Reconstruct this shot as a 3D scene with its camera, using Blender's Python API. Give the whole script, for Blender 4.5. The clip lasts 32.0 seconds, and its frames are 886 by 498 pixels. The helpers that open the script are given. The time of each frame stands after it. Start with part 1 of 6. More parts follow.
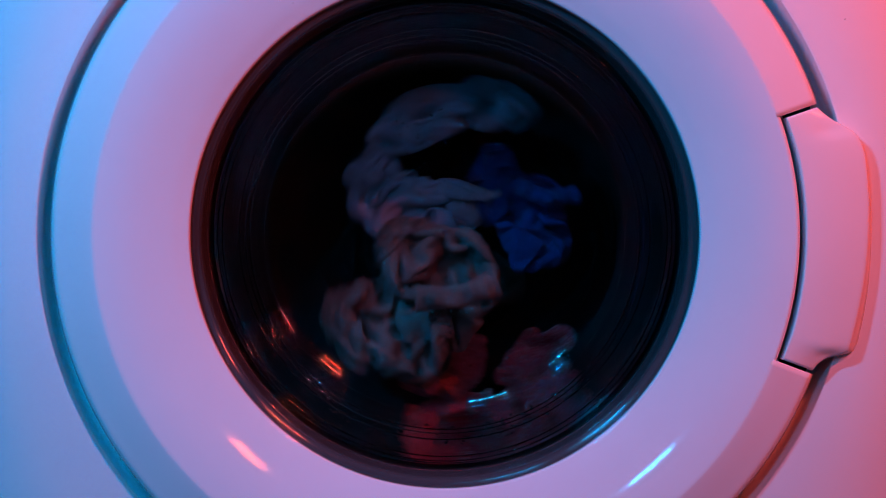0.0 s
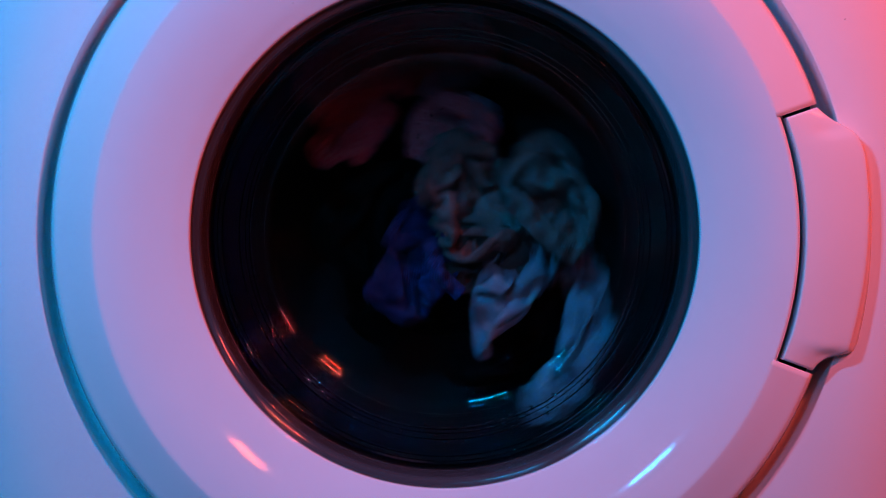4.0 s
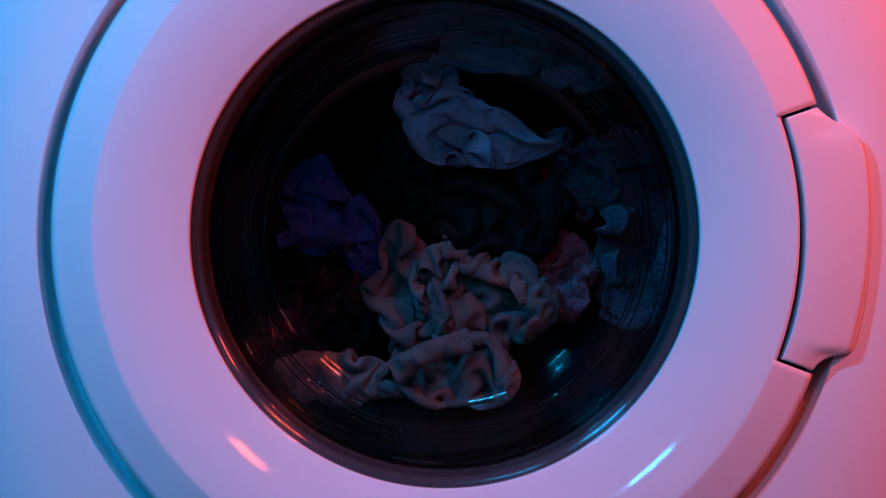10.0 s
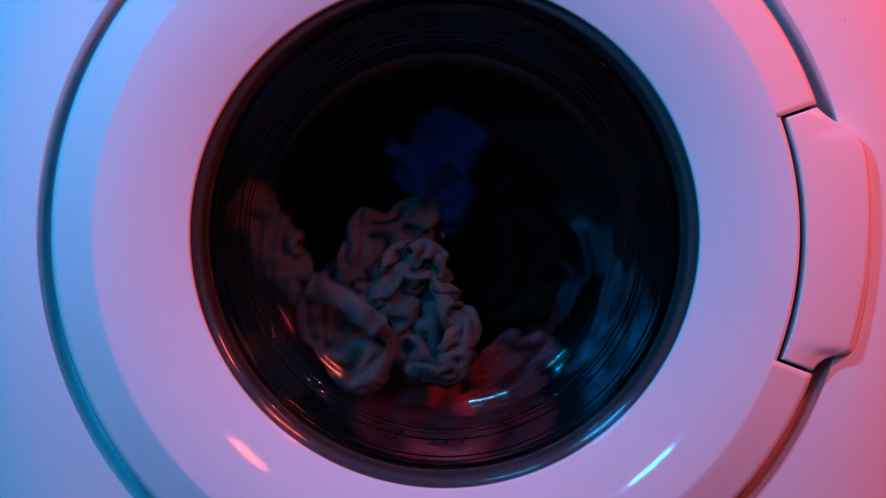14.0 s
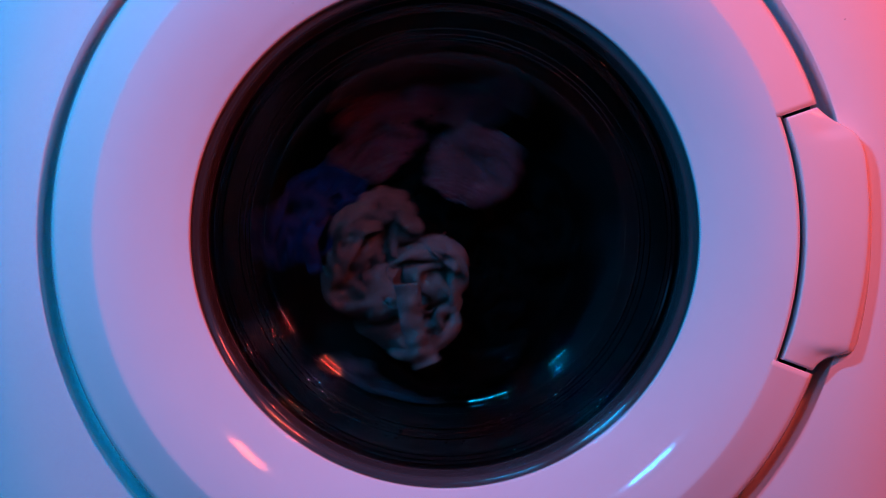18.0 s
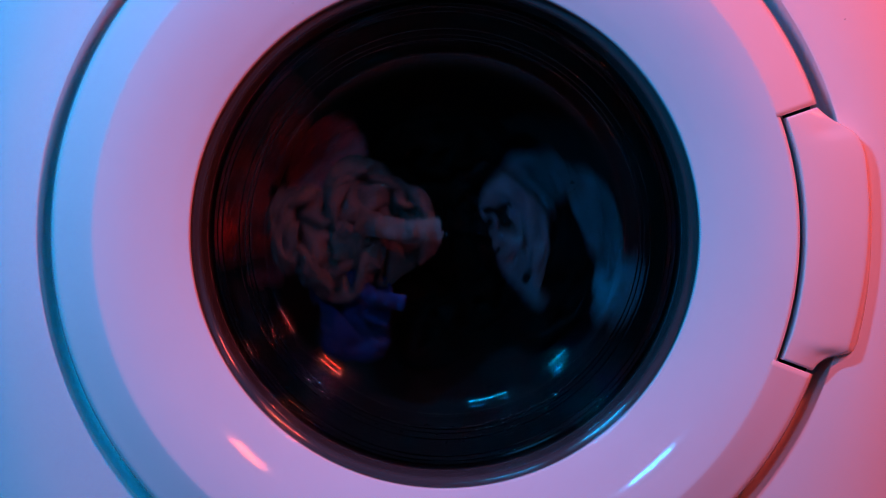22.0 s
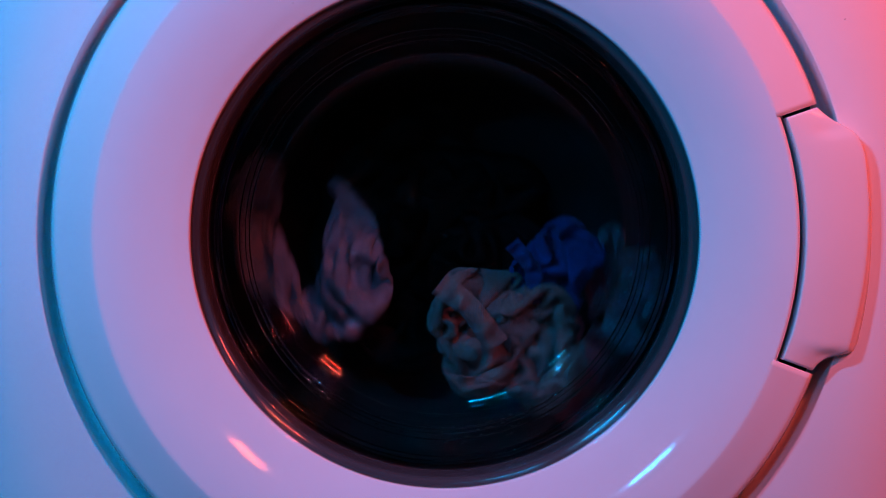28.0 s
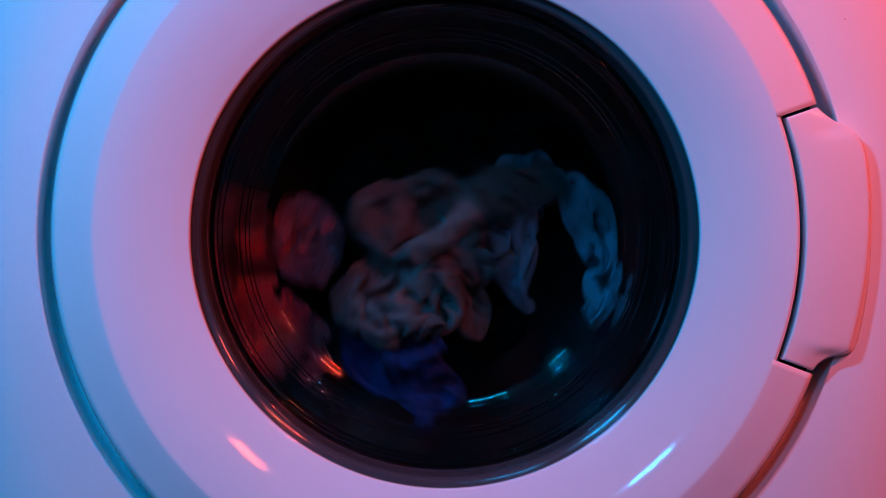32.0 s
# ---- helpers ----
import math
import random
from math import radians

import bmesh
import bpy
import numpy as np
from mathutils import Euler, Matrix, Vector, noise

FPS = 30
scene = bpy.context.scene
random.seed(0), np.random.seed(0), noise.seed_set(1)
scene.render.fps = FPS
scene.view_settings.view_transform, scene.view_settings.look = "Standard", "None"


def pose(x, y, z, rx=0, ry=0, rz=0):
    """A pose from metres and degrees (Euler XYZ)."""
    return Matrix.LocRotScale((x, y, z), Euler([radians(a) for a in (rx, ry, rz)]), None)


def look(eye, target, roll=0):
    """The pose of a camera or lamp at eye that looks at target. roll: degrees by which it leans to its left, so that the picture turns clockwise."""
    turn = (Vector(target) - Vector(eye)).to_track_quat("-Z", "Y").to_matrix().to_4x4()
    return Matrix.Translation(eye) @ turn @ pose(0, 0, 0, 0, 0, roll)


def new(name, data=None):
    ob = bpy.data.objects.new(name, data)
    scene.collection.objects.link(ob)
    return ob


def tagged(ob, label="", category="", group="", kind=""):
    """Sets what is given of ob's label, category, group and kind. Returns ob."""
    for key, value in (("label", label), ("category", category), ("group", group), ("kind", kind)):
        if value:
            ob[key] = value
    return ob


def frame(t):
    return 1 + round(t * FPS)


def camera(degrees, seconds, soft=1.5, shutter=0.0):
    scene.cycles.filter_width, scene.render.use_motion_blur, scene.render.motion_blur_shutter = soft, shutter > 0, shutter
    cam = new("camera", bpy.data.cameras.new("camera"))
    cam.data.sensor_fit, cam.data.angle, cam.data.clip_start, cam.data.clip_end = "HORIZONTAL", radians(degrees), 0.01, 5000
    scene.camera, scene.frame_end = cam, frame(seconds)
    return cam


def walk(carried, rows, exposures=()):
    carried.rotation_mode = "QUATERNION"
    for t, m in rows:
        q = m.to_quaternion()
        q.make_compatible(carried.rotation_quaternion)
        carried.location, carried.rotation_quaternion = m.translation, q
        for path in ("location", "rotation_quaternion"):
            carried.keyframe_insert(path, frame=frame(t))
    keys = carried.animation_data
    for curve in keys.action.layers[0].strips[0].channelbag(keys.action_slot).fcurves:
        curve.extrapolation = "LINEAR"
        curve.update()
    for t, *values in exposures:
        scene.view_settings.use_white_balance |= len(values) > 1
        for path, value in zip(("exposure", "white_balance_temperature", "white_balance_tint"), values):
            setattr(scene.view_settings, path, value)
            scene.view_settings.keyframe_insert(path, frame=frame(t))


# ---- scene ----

# One front-loading washing machine, seen from in front of its closed door while the laundry turns in the drum.
# x to the right, y into the machine, z up; the door's axis runs along y at the height AXIS.
AXIS = 0.42
cam = camera(35.0, 32.0, 1.0, 0.5)
EYE = (0.0, -0.839, AXIS)
AIM = (-0.001, 0.0, AXIS - 0.0088)
walk(cam, [(0.0, look(EYE, AIM)), (32.0, look(EYE, AIM))])

# ---- light: blue light bars above on one side, red on the other, some added as fill ----
world = bpy.data.worlds.new("dark_room")
world.use_nodes = True
world.node_tree.nodes["Background"].inputs["Color"].default_value = (0.02, 0.02, 0.03, 1)
world.node_tree.nodes["Background"].inputs["Strength"].default_value = 0.4
scene.world = world


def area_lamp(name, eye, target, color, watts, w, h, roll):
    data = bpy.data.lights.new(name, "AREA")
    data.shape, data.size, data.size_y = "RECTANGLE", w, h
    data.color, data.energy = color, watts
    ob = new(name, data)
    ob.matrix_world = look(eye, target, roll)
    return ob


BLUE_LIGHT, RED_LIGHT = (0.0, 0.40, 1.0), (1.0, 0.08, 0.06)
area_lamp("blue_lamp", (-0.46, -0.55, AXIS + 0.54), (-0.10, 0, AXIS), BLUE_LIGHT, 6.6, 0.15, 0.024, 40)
# added blue fill lamps for the highlights and the laundry
area_lamp("blue_front_fill", (-0.235, -0.92, AXIS + 0.265), (-0.10, 0, AXIS), BLUE_LIGHT, 1.1, 0.06, 0.014, 40)
area_lamp("blue_top_fill", (-0.12, -0.94, AXIS + 0.44), (-0.05, 0, AXIS), BLUE_LIGHT, 1.2, 0.12, 0.018, 12)
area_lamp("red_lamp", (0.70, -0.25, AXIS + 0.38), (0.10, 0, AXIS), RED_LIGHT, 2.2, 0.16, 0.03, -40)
# added red fill lamps for the laundry and the highlights
area_lamp("red_middle_fill", (0.47, -0.58, AXIS + 0.56), (0.10, 0, AXIS), RED_LIGHT, 4.2, 0.13, 0.024, -40)
area_lamp("red_front_fill", (0.315, -0.865, AXIS + 0.35), (0.10, 0, AXIS), (1.0, 0.10, 0.04), 0.42, 0.065, 0.042, -40)
# thin added lamp for the bright core of the red highlight
area_lamp("red_glint_lamp", (0.312, -0.860, AXIS + 0.347), (0.10, 0, AXIS), (1.0, 0.16, 0.04), 0.16, 0.052, 0.003, -40)
scene.view_settings.exposure = 0.0


# ---- materials ----
def material(name, color, rough, metal=0.0, **more):
    m = bpy.data.materials.new(name)
    m.use_nodes = True
    b = m.node_tree.nodes["Principled BSDF"]
    b.inputs["Base Color"].default_value = (*color, 1)
    b.inputs["Roughness"].default_value = rough
    b.inputs["Metallic"].default_value = metal
    for key, value in more.items():
        b.inputs[key.replace("_", " ")].default_value = value
    return m


def node(m, kind, **values):
    n = m.node_tree.nodes.new(kind)
    for key, value in values.items():
        n.inputs[key.replace("_", " ")].default_value = value
    return n


def wire(m, a, out, b, into):
    m.node_tree.links.new(a.outputs[out], b.inputs[into])


def coords(m, which, scale=(1, 1, 1)):
    t = m.node_tree.nodes.new("ShaderNodeTexCoord")
    p = node(m, "ShaderNodeMapping", Scale=scale)
    wire(m, t, which, p, "Vector")
    return p


def speckled(m, at, scale, low, high, detail=4.0, space="Object", stretch=(1, 1, 1)):
    """Blend the base colour between two tones with noise of a given scale."""
    b = m.node_tree.nodes["Principled BSDF"]
    p = coords(m, space, stretch)
    n = node(m, "ShaderNodeTexNoise", Scale=scale, Detail=detail, Roughness=0.6)
    wire(m, p, "Vector", n, "Vector")
    r = m.node_tree.nodes.new("ShaderNodeValToRGB")
    r.color_ramp.elements[0].position, r.color_ramp.elements[1].position = 0.35, 0.68
    r.color_ramp.elements[0].color, r.color_ramp.elements[1].color = (*low, 1), (*high, 1)
    wire(m, n, "Fac", r, "Fac")
    wire(m, r, "Color", b, at)
    return n


def bumped(m, source, out, strength, distance, chain=None):
    b = m.node_tree.nodes["Principled BSDF"]
    u = node(m, "ShaderNodeBump", Strength=strength, Distance=distance)
    wire(m, source, out, u, "Height")
    if chain:
        wire(m, chain, "Normal", u, "Normal")
    wire(m, u, "Normal", b, "Normal")
    return u


def enamel(name, color, rough, orange_peel):
    m = material(name, color, rough, 0.0, Specular_IOR_Level=0.28)
    lo = tuple(c * 0.96 for c in color)
    speckled(m, "Base Color", 9.0, lo, color)
    p = coords(m, "Object")
    n = node(m, "ShaderNodeTexNoise", Scale=420.0, Detail=2.0)
    wire(m, p, "Vector", n, "Vector")
    w = node(m, "ShaderNodeTexNoise", Scale=14.0, Detail=3.0)
    wire(m, p, "Vector", w, "Vector")
    bumped(m, w, "Fac", 0.05, 0.004, bumped(m, n, "Fac", orange_peel, 0.0006))
    return m


def fabric(name, dark, light, ribs, across, rough=0.9, rib_depth=0.5, sheen=0.2, wet=0.0):
    """Cloth with ribs or twill lines along its own weave, patchy damp tone and fuzz."""
    m = material(name, light, rough, 0.0, Sheen_Weight=sheen, Specular_IOR_Level=0.2 + wet)
    b = m.node_tree.nodes["Principled BSDF"]
    speckled(m, "Base Color", 30.0, dark, light)
    tone = b.inputs["Base Color"].links[0].from_node
    uv = coords(m, "UV")
    wv = node(m, "ShaderNodeTexWave", Scale=ribs, Distortion=1.2, Detail=2.0, Detail_Scale=3.0)
    wv.bands_direction = across
    wire(m, uv, "Vector", wv, "Vector")
    # the yarns themselves: darker between the ribs
    gap = m.node_tree.nodes.new("ShaderNodeMapRange")
    gap.inputs["To Min"].default_value, gap.inputs["To Max"].default_value = 1.0 - 0.9 * rib_depth, 1.0
    wire(m, wv, "Fac", gap, "Value")
    yarn = m.node_tree.nodes.new("ShaderNodeVectorMath")
    yarn.operation = "SCALE"
    wire(m, tone, "Color", yarn, 0)
    wire(m, gap, "Result", yarn, "Scale")
    wire(m, yarn, "Vector", b, "Base Color")
    fz = node(m, "ShaderNodeTexNoise", Scale=900.0, Detail=3.0)
    wire(m, coords(m, "Object"), "Vector", fz, "Vector")
    cr = node(m, "ShaderNodeTexNoise", Scale=62.0, Detail=2.5, Roughness=0.45, Distortion=1.6)
    wire(m, coords(m, "Object", (1.0, 1.0, 0.6)), "Vector", cr, "Vector")
    crumple = bumped(m, cr, "Fac", 0.35, 0.005, bumped(m, fz, "Fac", 0.4, 0.0006))
    bumped(m, wv, "Fac", rib_depth, 0.0009, crumple)
    if wet:
        rr = node(m, "ShaderNodeTexNoise", Scale=55.0, Detail=3.0)
        wire(m, coords(m, "Object"), "Vector", rr, "Vector")
        k = m.node_tree.nodes.new("ShaderNodeMapRange")
        k.inputs["To Min"].default_value, k.inputs["To Max"].default_value = 0.22, 0.95
        wire(m, rr, "Fac", k, "Value")
        wire(m, k, "Result", b, "Roughness")
    return m


def terry(name, dark, light):
    """Towelling: a deep curl of short loops."""
    m = material(name, light, 0.95, 0.0, Sheen_Weight=0.35, Specular_IOR_Level=0.15)
    speckled(m, "Base Color", 26.0, dark, light)
    v = node(m, "ShaderNodeTexVoronoi", Scale=420.0)
    wire(m, coords(m, "Object"), "Vector", v, "Vector")
    n = node(m, "ShaderNodeTexNoise", Scale=160.0, Detail=4.0)
    wire(m, coords(m, "Object"), "Vector", n, "Vector")
    bumped(m, v, "Distance", 0.9, 0.003, bumped(m, n, "Fac", 0.7, 0.003))
    return m


WHITE = enamel("white_enamel", (0.80, 0.80, 0.81), 0.32, 0.06)
PLASTIC = enamel("white_plastic", (0.80, 0.80, 0.81), 0.06, 0.02)
RIM = material("smoked_rim", (0.055, 0.055, 0.06), 0.16, 0.0, Coat_Weight=1.0, Coat_Roughness=0.04)
speckled(RIM, "Roughness", 60.0, (0.06, 0.06, 0.06), (0.16, 0.16, 0.16))
GLASS = material("door_glass", (0.50, 0.50, 0.51), 0.0, 0.0, Transmission_Weight=1.0, IOR=1.47)
WATER = material("water", (0.9, 0.9, 0.92), 0.02, 0.0, Transmission_Weight=1.0, IOR=1.33)
RUBBER = material("grey_rubber", (0.014, 0.014, 0.015), 0.5)
speckled(RUBBER, "Roughness", 80.0, (0.35, 0.35, 0.35), (0.65, 0.65, 0.65))
# steel coloured near-black: the shade inside the drum is in the base colour
SHADED_STEEL = material("shaded_drum_steel", (0.035, 0.035, 0.038), 0.5, 1.0)
speckled(SHADED_STEEL, "Roughness", 40.0, (0.45, 0.45, 0.45), (0.65, 0.65, 0.65))
BLACK = material("black_inside", (0.012, 0.012, 0.013), 0.6)
speckled(BLACK, "Roughness", 30.0, (0.5, 0.5, 0.5), (0.75, 0.75, 0.75))
PADDLE = material("paddle_plastic", (0.25, 0.25, 0.26), 0.4)
speckled(PADDLE, "Roughness", 50.0, (0.32, 0.32, 0.32), (0.5, 0.5, 0.5))
GREY = fabric("grey_ribbed_jersey", (0.095, 0.09, 0.086), (0.18, 0.17, 0.163), 42.0, "DIAGONAL", rib_depth=0.55, sheen=0.05)
PALE = fabric("pale_grey_cotton", (0.15, 0.185, 0.24), (0.28, 0.33, 0.42), 22.0, "X", rib_depth=0.25, sheen=0.05)
BLUE = fabric("blue_twill", (0.007, 0.028, 0.13), (0.012, 0.050, 0.24), 26.0, "DIAGONAL", rib_depth=0.65, sheen=0.05)
TOWEL = terry("mauve_terry", (0.46, 0.028, 0.055), (0.70, 0.055, 0.10))
PINK = terry("pink_terry", (0.55, 0.09, 0.14), (0.75, 0.15, 0.22))
DUST = material("grey_dust", (0.55, 0.53, 0.53), 0.8)
PRINT = material("faded_print", (0.05, 0.05, 0.052), 0.7)
speckled(PRINT, "Base Color", 300.0, (0.02, 0.02, 0.022), (0.07, 0.07, 0.072))
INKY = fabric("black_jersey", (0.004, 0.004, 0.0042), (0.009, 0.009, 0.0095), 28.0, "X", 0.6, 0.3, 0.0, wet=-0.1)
WALL = material("dark_wall_paint", (0.07, 0.07, 0.075), 0.85)
n = speckled(WALL, "Base Color", 3.0, (0.06, 0.06, 0.065), (0.08, 0.08, 0.085))
bumped(WALL, n, "Fac", 0.1, 0.004)
FLOOR = material("dark_floor", (0.08, 0.075, 0.07), 0.5)
n = speckled(FLOOR, "Base Color", 6.0, (0.06, 0.058, 0.055), (0.09, 0.085, 0.08))
bumped(FLOOR, n, "Fac", 0.1, 0.003)


# ---- mesh helpers ----
def link(name, verts, faces, mat, parent=None, label="", smooth=True, uvs=None, recalc=True):
    me = bpy.data.meshes.new(name)
    me.from_pydata([tuple(v) for v in verts], [], faces)
    if uvs is not None:
        layer = me.uv_layers.new(name="weave")
        loops = np.empty(len(me.loops), dtype=np.int32)
        me.loops.foreach_get("vertex_index", loops)
        layer.data.foreach_set("uv", np.asarray(uvs, dtype=np.float32)[loops].ravel())
    if recalc:
        bm = bmesh.new()
        bm.from_mesh(me)
        bmesh.ops.recalc_face_normals(bm, faces=bm.faces)
        bm.to_mesh(me)
        bm.free()
    if smooth:
        me.polygons.foreach_set("use_smooth", [True] * len(me.polygons))
    me.materials.append(mat)
    ob = new(name, me)
    if parent:
        ob.parent = parent
    if label:
        ob["label"] = label
    return ob


def box(name, lo, hi, mat, parent=None, label="", bevel=0.0):
    bm = bmesh.new()
    bmesh.ops.create_cube(bm, size=1.0)
    for v in bm.verts:
        v.co = [lo[i] + (v.co[i] + 0.5) * (hi[i] - lo[i]) for i in range(3)]
    if bevel:
        bmesh.ops.bevel(bm, geom=bm.edges[:], offset=bevel, segments=3, affect="EDGES", profile=0.6)
    me = bpy.data.meshes.new(name)
    bm.to_mesh(me)
    bm.free()
    me.materials.append(mat)
    ob = new(name, me)
    if parent:
        ob.parent = parent
    if label:
        ob["label"] = label
    return ob


def soften(profile, rounds=2):
    """Corner cutting on an open profile of (radius, depth)."""
    for _ in range(rounds):
        out = [profile[0]]
        for (a, b), (c, d) in zip(profile, profile[1:]):
            out += [(a * 0.75 + c * 0.25, b * 0.75 + d * 0.25), (a * 0.25 + c * 0.75, b * 0.25 + d * 0.75)]
        profile = out + [profile[-1]]
    return profile


def lathe(name, profile, mat, parent=None, label="", steps=192, span=None, closed=False):
    """Turn a profile of (radius, depth) in metres about the door's axis. span: degrees from and to, closed with end caps."""
    n, verts, faces = len(profile), [], []
    full = span is None
    a0, a1 = (0.0, 360.0) if full else span
    count = steps if full else max(8, int(steps * (a1 - a0) / 360)) + 1
    for i in range(count):
        a = radians(a0 + (a1 - a0) * i / (count if full else count - 1))
        verts += [(r * math.cos(a), d, r * math.sin(a)) for r, d in profile]
    rows = n if closed else n - 1
    for i in range(count if full else count - 1):
        for j in range(rows):
            p, q, k = i * n, ((i + 1) % count) * n, (j + 1) % n
            faces.append((p + j, p + k, q + k, q + j))
    if not full and closed:
        faces += [tuple(range(n)), tuple(range((count - 1) * n, count * n))]
    return link(name, verts, faces, mat, parent, label)


K = 0.0003374


def px(*pairs):
    """Profile points from depths in mm and radii in units of 0.3374 mm on the front plane, widened with depth."""
    return [(r * K * (1 + d / 839.0), d / 1000.0) for r, d in pairs]


# ---- the room ----
def room():
    tagged(box("floor", (-2.0, -2.6, -0.05), (2.0, 0.9, 0.0), FLOOR), "plain dark floor under the washing machine", "floor", kind="structure")
    tagged(box("ceiling", (-2.0, -2.6, 2.4), (2.0, 0.9, 2.45), WALL), "plain dark painted ceiling", "ceiling", kind="structure")
    for name, lo, hi in (("wall_north", (-2.0, 0.9, 0.0), (2.0, 1.0, 2.4)), ("wall_south", (-2.0, -2.7, 0.0), (2.0, -2.6, 2.4)),
                         ("wall_west", (-2.1, -2.6, 0.0), (-2.0, 0.9, 2.4)), ("wall_east", (2.0, -2.6, 0.0), (2.1, 0.9, 2.4))):
        tagged(box(name, lo, hi, WALL), "plain dark painted wall in the dark", "wall", kind="structure")


room()

# ---- the washing machine ----
machine = tagged(new("washing_machine"), "white front-loading washing machine with its round door shut, running", "washing machine")
machine.location = (0, 0, AXIS)


def front_panel():
    """The white front, pressed into a rounded recess round the door opening, with a thickness of its own."""
    profile = soften(px((470, 52), (560, 24), (640, 20), (690, 19.5), (698, 19), (701, 18), (705, 16), (709, 13), (713, 9.5), (717, 6.2), (719.5, 3.8), (721, 1.8), (722.5, 0.4), (725.5, 0.0), (752, 0.0)), 2)
    steps, verts, faces = 256, [], []
    for i in range(steps):
        a = math.tau * i / steps
        c, s = math.cos(a), math.sin(a)
        verts += [(r * c, d, r * s) for r, d in profile]
        reach = min(0.298 / max(abs(c), 1e-6), (0.43 if s > 0 else 0.40) / max(abs(s), 1e-6))
        verts += [(reach * c, 0.0, reach * s), (reach * c * 1.004, 0.004, reach * s * 1.004), (reach * c * 1.004, 0.02, reach * s * 1.004)]
    n = len(profile) + 3
    for i in range(steps):
        p, q = i * n, ((i + 1) % steps) * n
        faces += [(p + j, p + j + 1, q + j + 1, q + j) for j in range(n - 1)]
    return link("front_panel", verts, faces, WHITE, machine, "white enamelled sheet-steel front with a rounded recess")


front_panel()
box("side_panel", (-0.30, 0.021, -0.40), (-0.292, 0.58, 0.43), WHITE, machine, bevel=0.002)
box("side_panel", (0.292, 0.021, -0.40), (0.30, 0.58, 0.43), WHITE, machine, bevel=0.002)
box("top_panel", (-0.30, 0.0, 0.432), (0.30, 0.59, 0.455), WHITE, machine, "white laminated top", bevel=0.004)
box("back_panel", (-0.292, 0.565, -0.40), (0.292, 0.58, 0.43), WHITE, machine)
for fx in (-0.26, 0.26):
    for fy in (0.06, 0.53):
        foot = lathe("foot", [(0.0, -0.02), (0.02, -0.02), (0.022, -0.012), (0.016, 0.0), (0.0, 0.0)], RUBBER, machine, "black rubber foot", steps=24)
        foot.location, foot.rotation_euler = (fx, fy, -0.40), (radians(90), 0, 0)

# door: a white dished ring with a crease, an outer band cut for the handle, a smoked rim and a glass bowl
door = lathe("door", soften(px((449, 40), (449.2, 16.0), (449.6, 11.0), (450.6, 8.2), (452.6, 6.6), (456, 5.8), (465, 4.25), (480, 1.58), (498, -1.19), (518, -4.1), (540, -7.1), (562, -9.79), (584, -12.04), (603, -13.6), (616, -14.5), (623, -15.0), (626.5, -14.6), (628.4, -13.2)), 2)
             + px((628.6, -12.0), (626.4, -11.0), (625, 12), (500, 34), (452, 40)), PLASTIC, machine, "glossy white plastic door ring, dished towards the glass", closed=False)
lathe("outer_band", px((619, 9), (619, -14.3)) + soften(px((620, -14.65), (624, -15.03), (630, -14.72), (650, -12.9), (674, -10.3), (687, -9.0), (694, -7.9), (697, -4.5), (698.5, 6)), 2) + px((695, 9)),
      PLASTIC, door, "white plastic band round the door", steps=360, span=(19.35, 360 - 20.85), closed=True)
# black ring added over the white recess as the shade in the door gap
lathe("gap_shade_ring", px((632, 9), (684, 9), (684, 11)), BLACK, door, "black ring standing in for the shade behind the door's edge", steps=120)


def handle():
    """The grip plate: follows the door's edge, swells past it and is rounded down to the panel."""
    angles = [18.85, 18.2, 17.5, 16.8, 16.2, 15.5, 14.8, 14.2, 13.6, 12.8, 12.0, 10.5, -14.6, -15.3, -16.0, -16.5, -17.0, -17.5, -18.2, -19.2, -20.35]
    reach = [694, 698, 704, 710, 717, 726, 735, 743, 749, 753, 755.5, 758, 759, 758.5, 756, 750, 738, 725, 713, 702, 694]
    fine = np.concatenate([np.linspace(18.85, 10.5, 40), np.linspace(10.3, -14.4, 60), np.linspace(-14.6, -20.35, 44)])
    outer = np.interp(-fine, [-a for a in angles], reach)
    for _ in range(3):
        outer[1:-1] = (outer[:-2] + outer[1:-1] * 2 + outer[2:]) / 4
    verts, faces = [], []
    lip = [(0.03, 12.0), (0.03, -11.0), (0.03, -13.4), (0.034, -14.3), (0.045, -14.75)]
    body = [(f, -14.8 - 0.3 * math.sin(math.pi * f) + 6.6 * f ** 1.4) for f in np.linspace(0.06, 0.985, 18)]
    edge = [(1.0, -8.0), (1.012, -7.2)]
    skirt = [(0.3, -4.8), (0.65, -2.4), (1.0, -0.2), (0.8, 1.0)]
    # the side falls away steeply at the upper end and is splayed towards the lower end
    splay = np.interp(-fine, [-19, -14, -9, 0, 10, 15, 17, 20.4], [2, 3, 6, 12, 17, 18, 12, 3])
    for a, r1, wide in zip(fine, outer, splay):
        c, s = math.cos(radians(a)), math.sin(radians(a))
        end = min(1.0, (18.85 - a) / 0.35, (a + 20.35) / 0.35)
        top = r1 - wide - 628.2
        col = [(628.2 + top * f, d) for f, d in lip + body + edge]
        col += [(col[-1][0] + (r1 - col[-1][0]) * f, d) for f, d in skirt]
        for k, (q, d) in enumerate(col):
            f = (q - 628.2) / (r1 - 628.2)
            sink = (1 - end) ** 2 * 0.9
            scoop = 1.2 * math.exp(-((a + 17.0) / 1.3) ** 2) * math.exp(-((f - 0.85) / 0.2) ** 2) + 0.9 * math.exp(-((a - 15.2) / 1.2) ** 2) * math.exp(-((f - 0.7) / 0.25) ** 2)
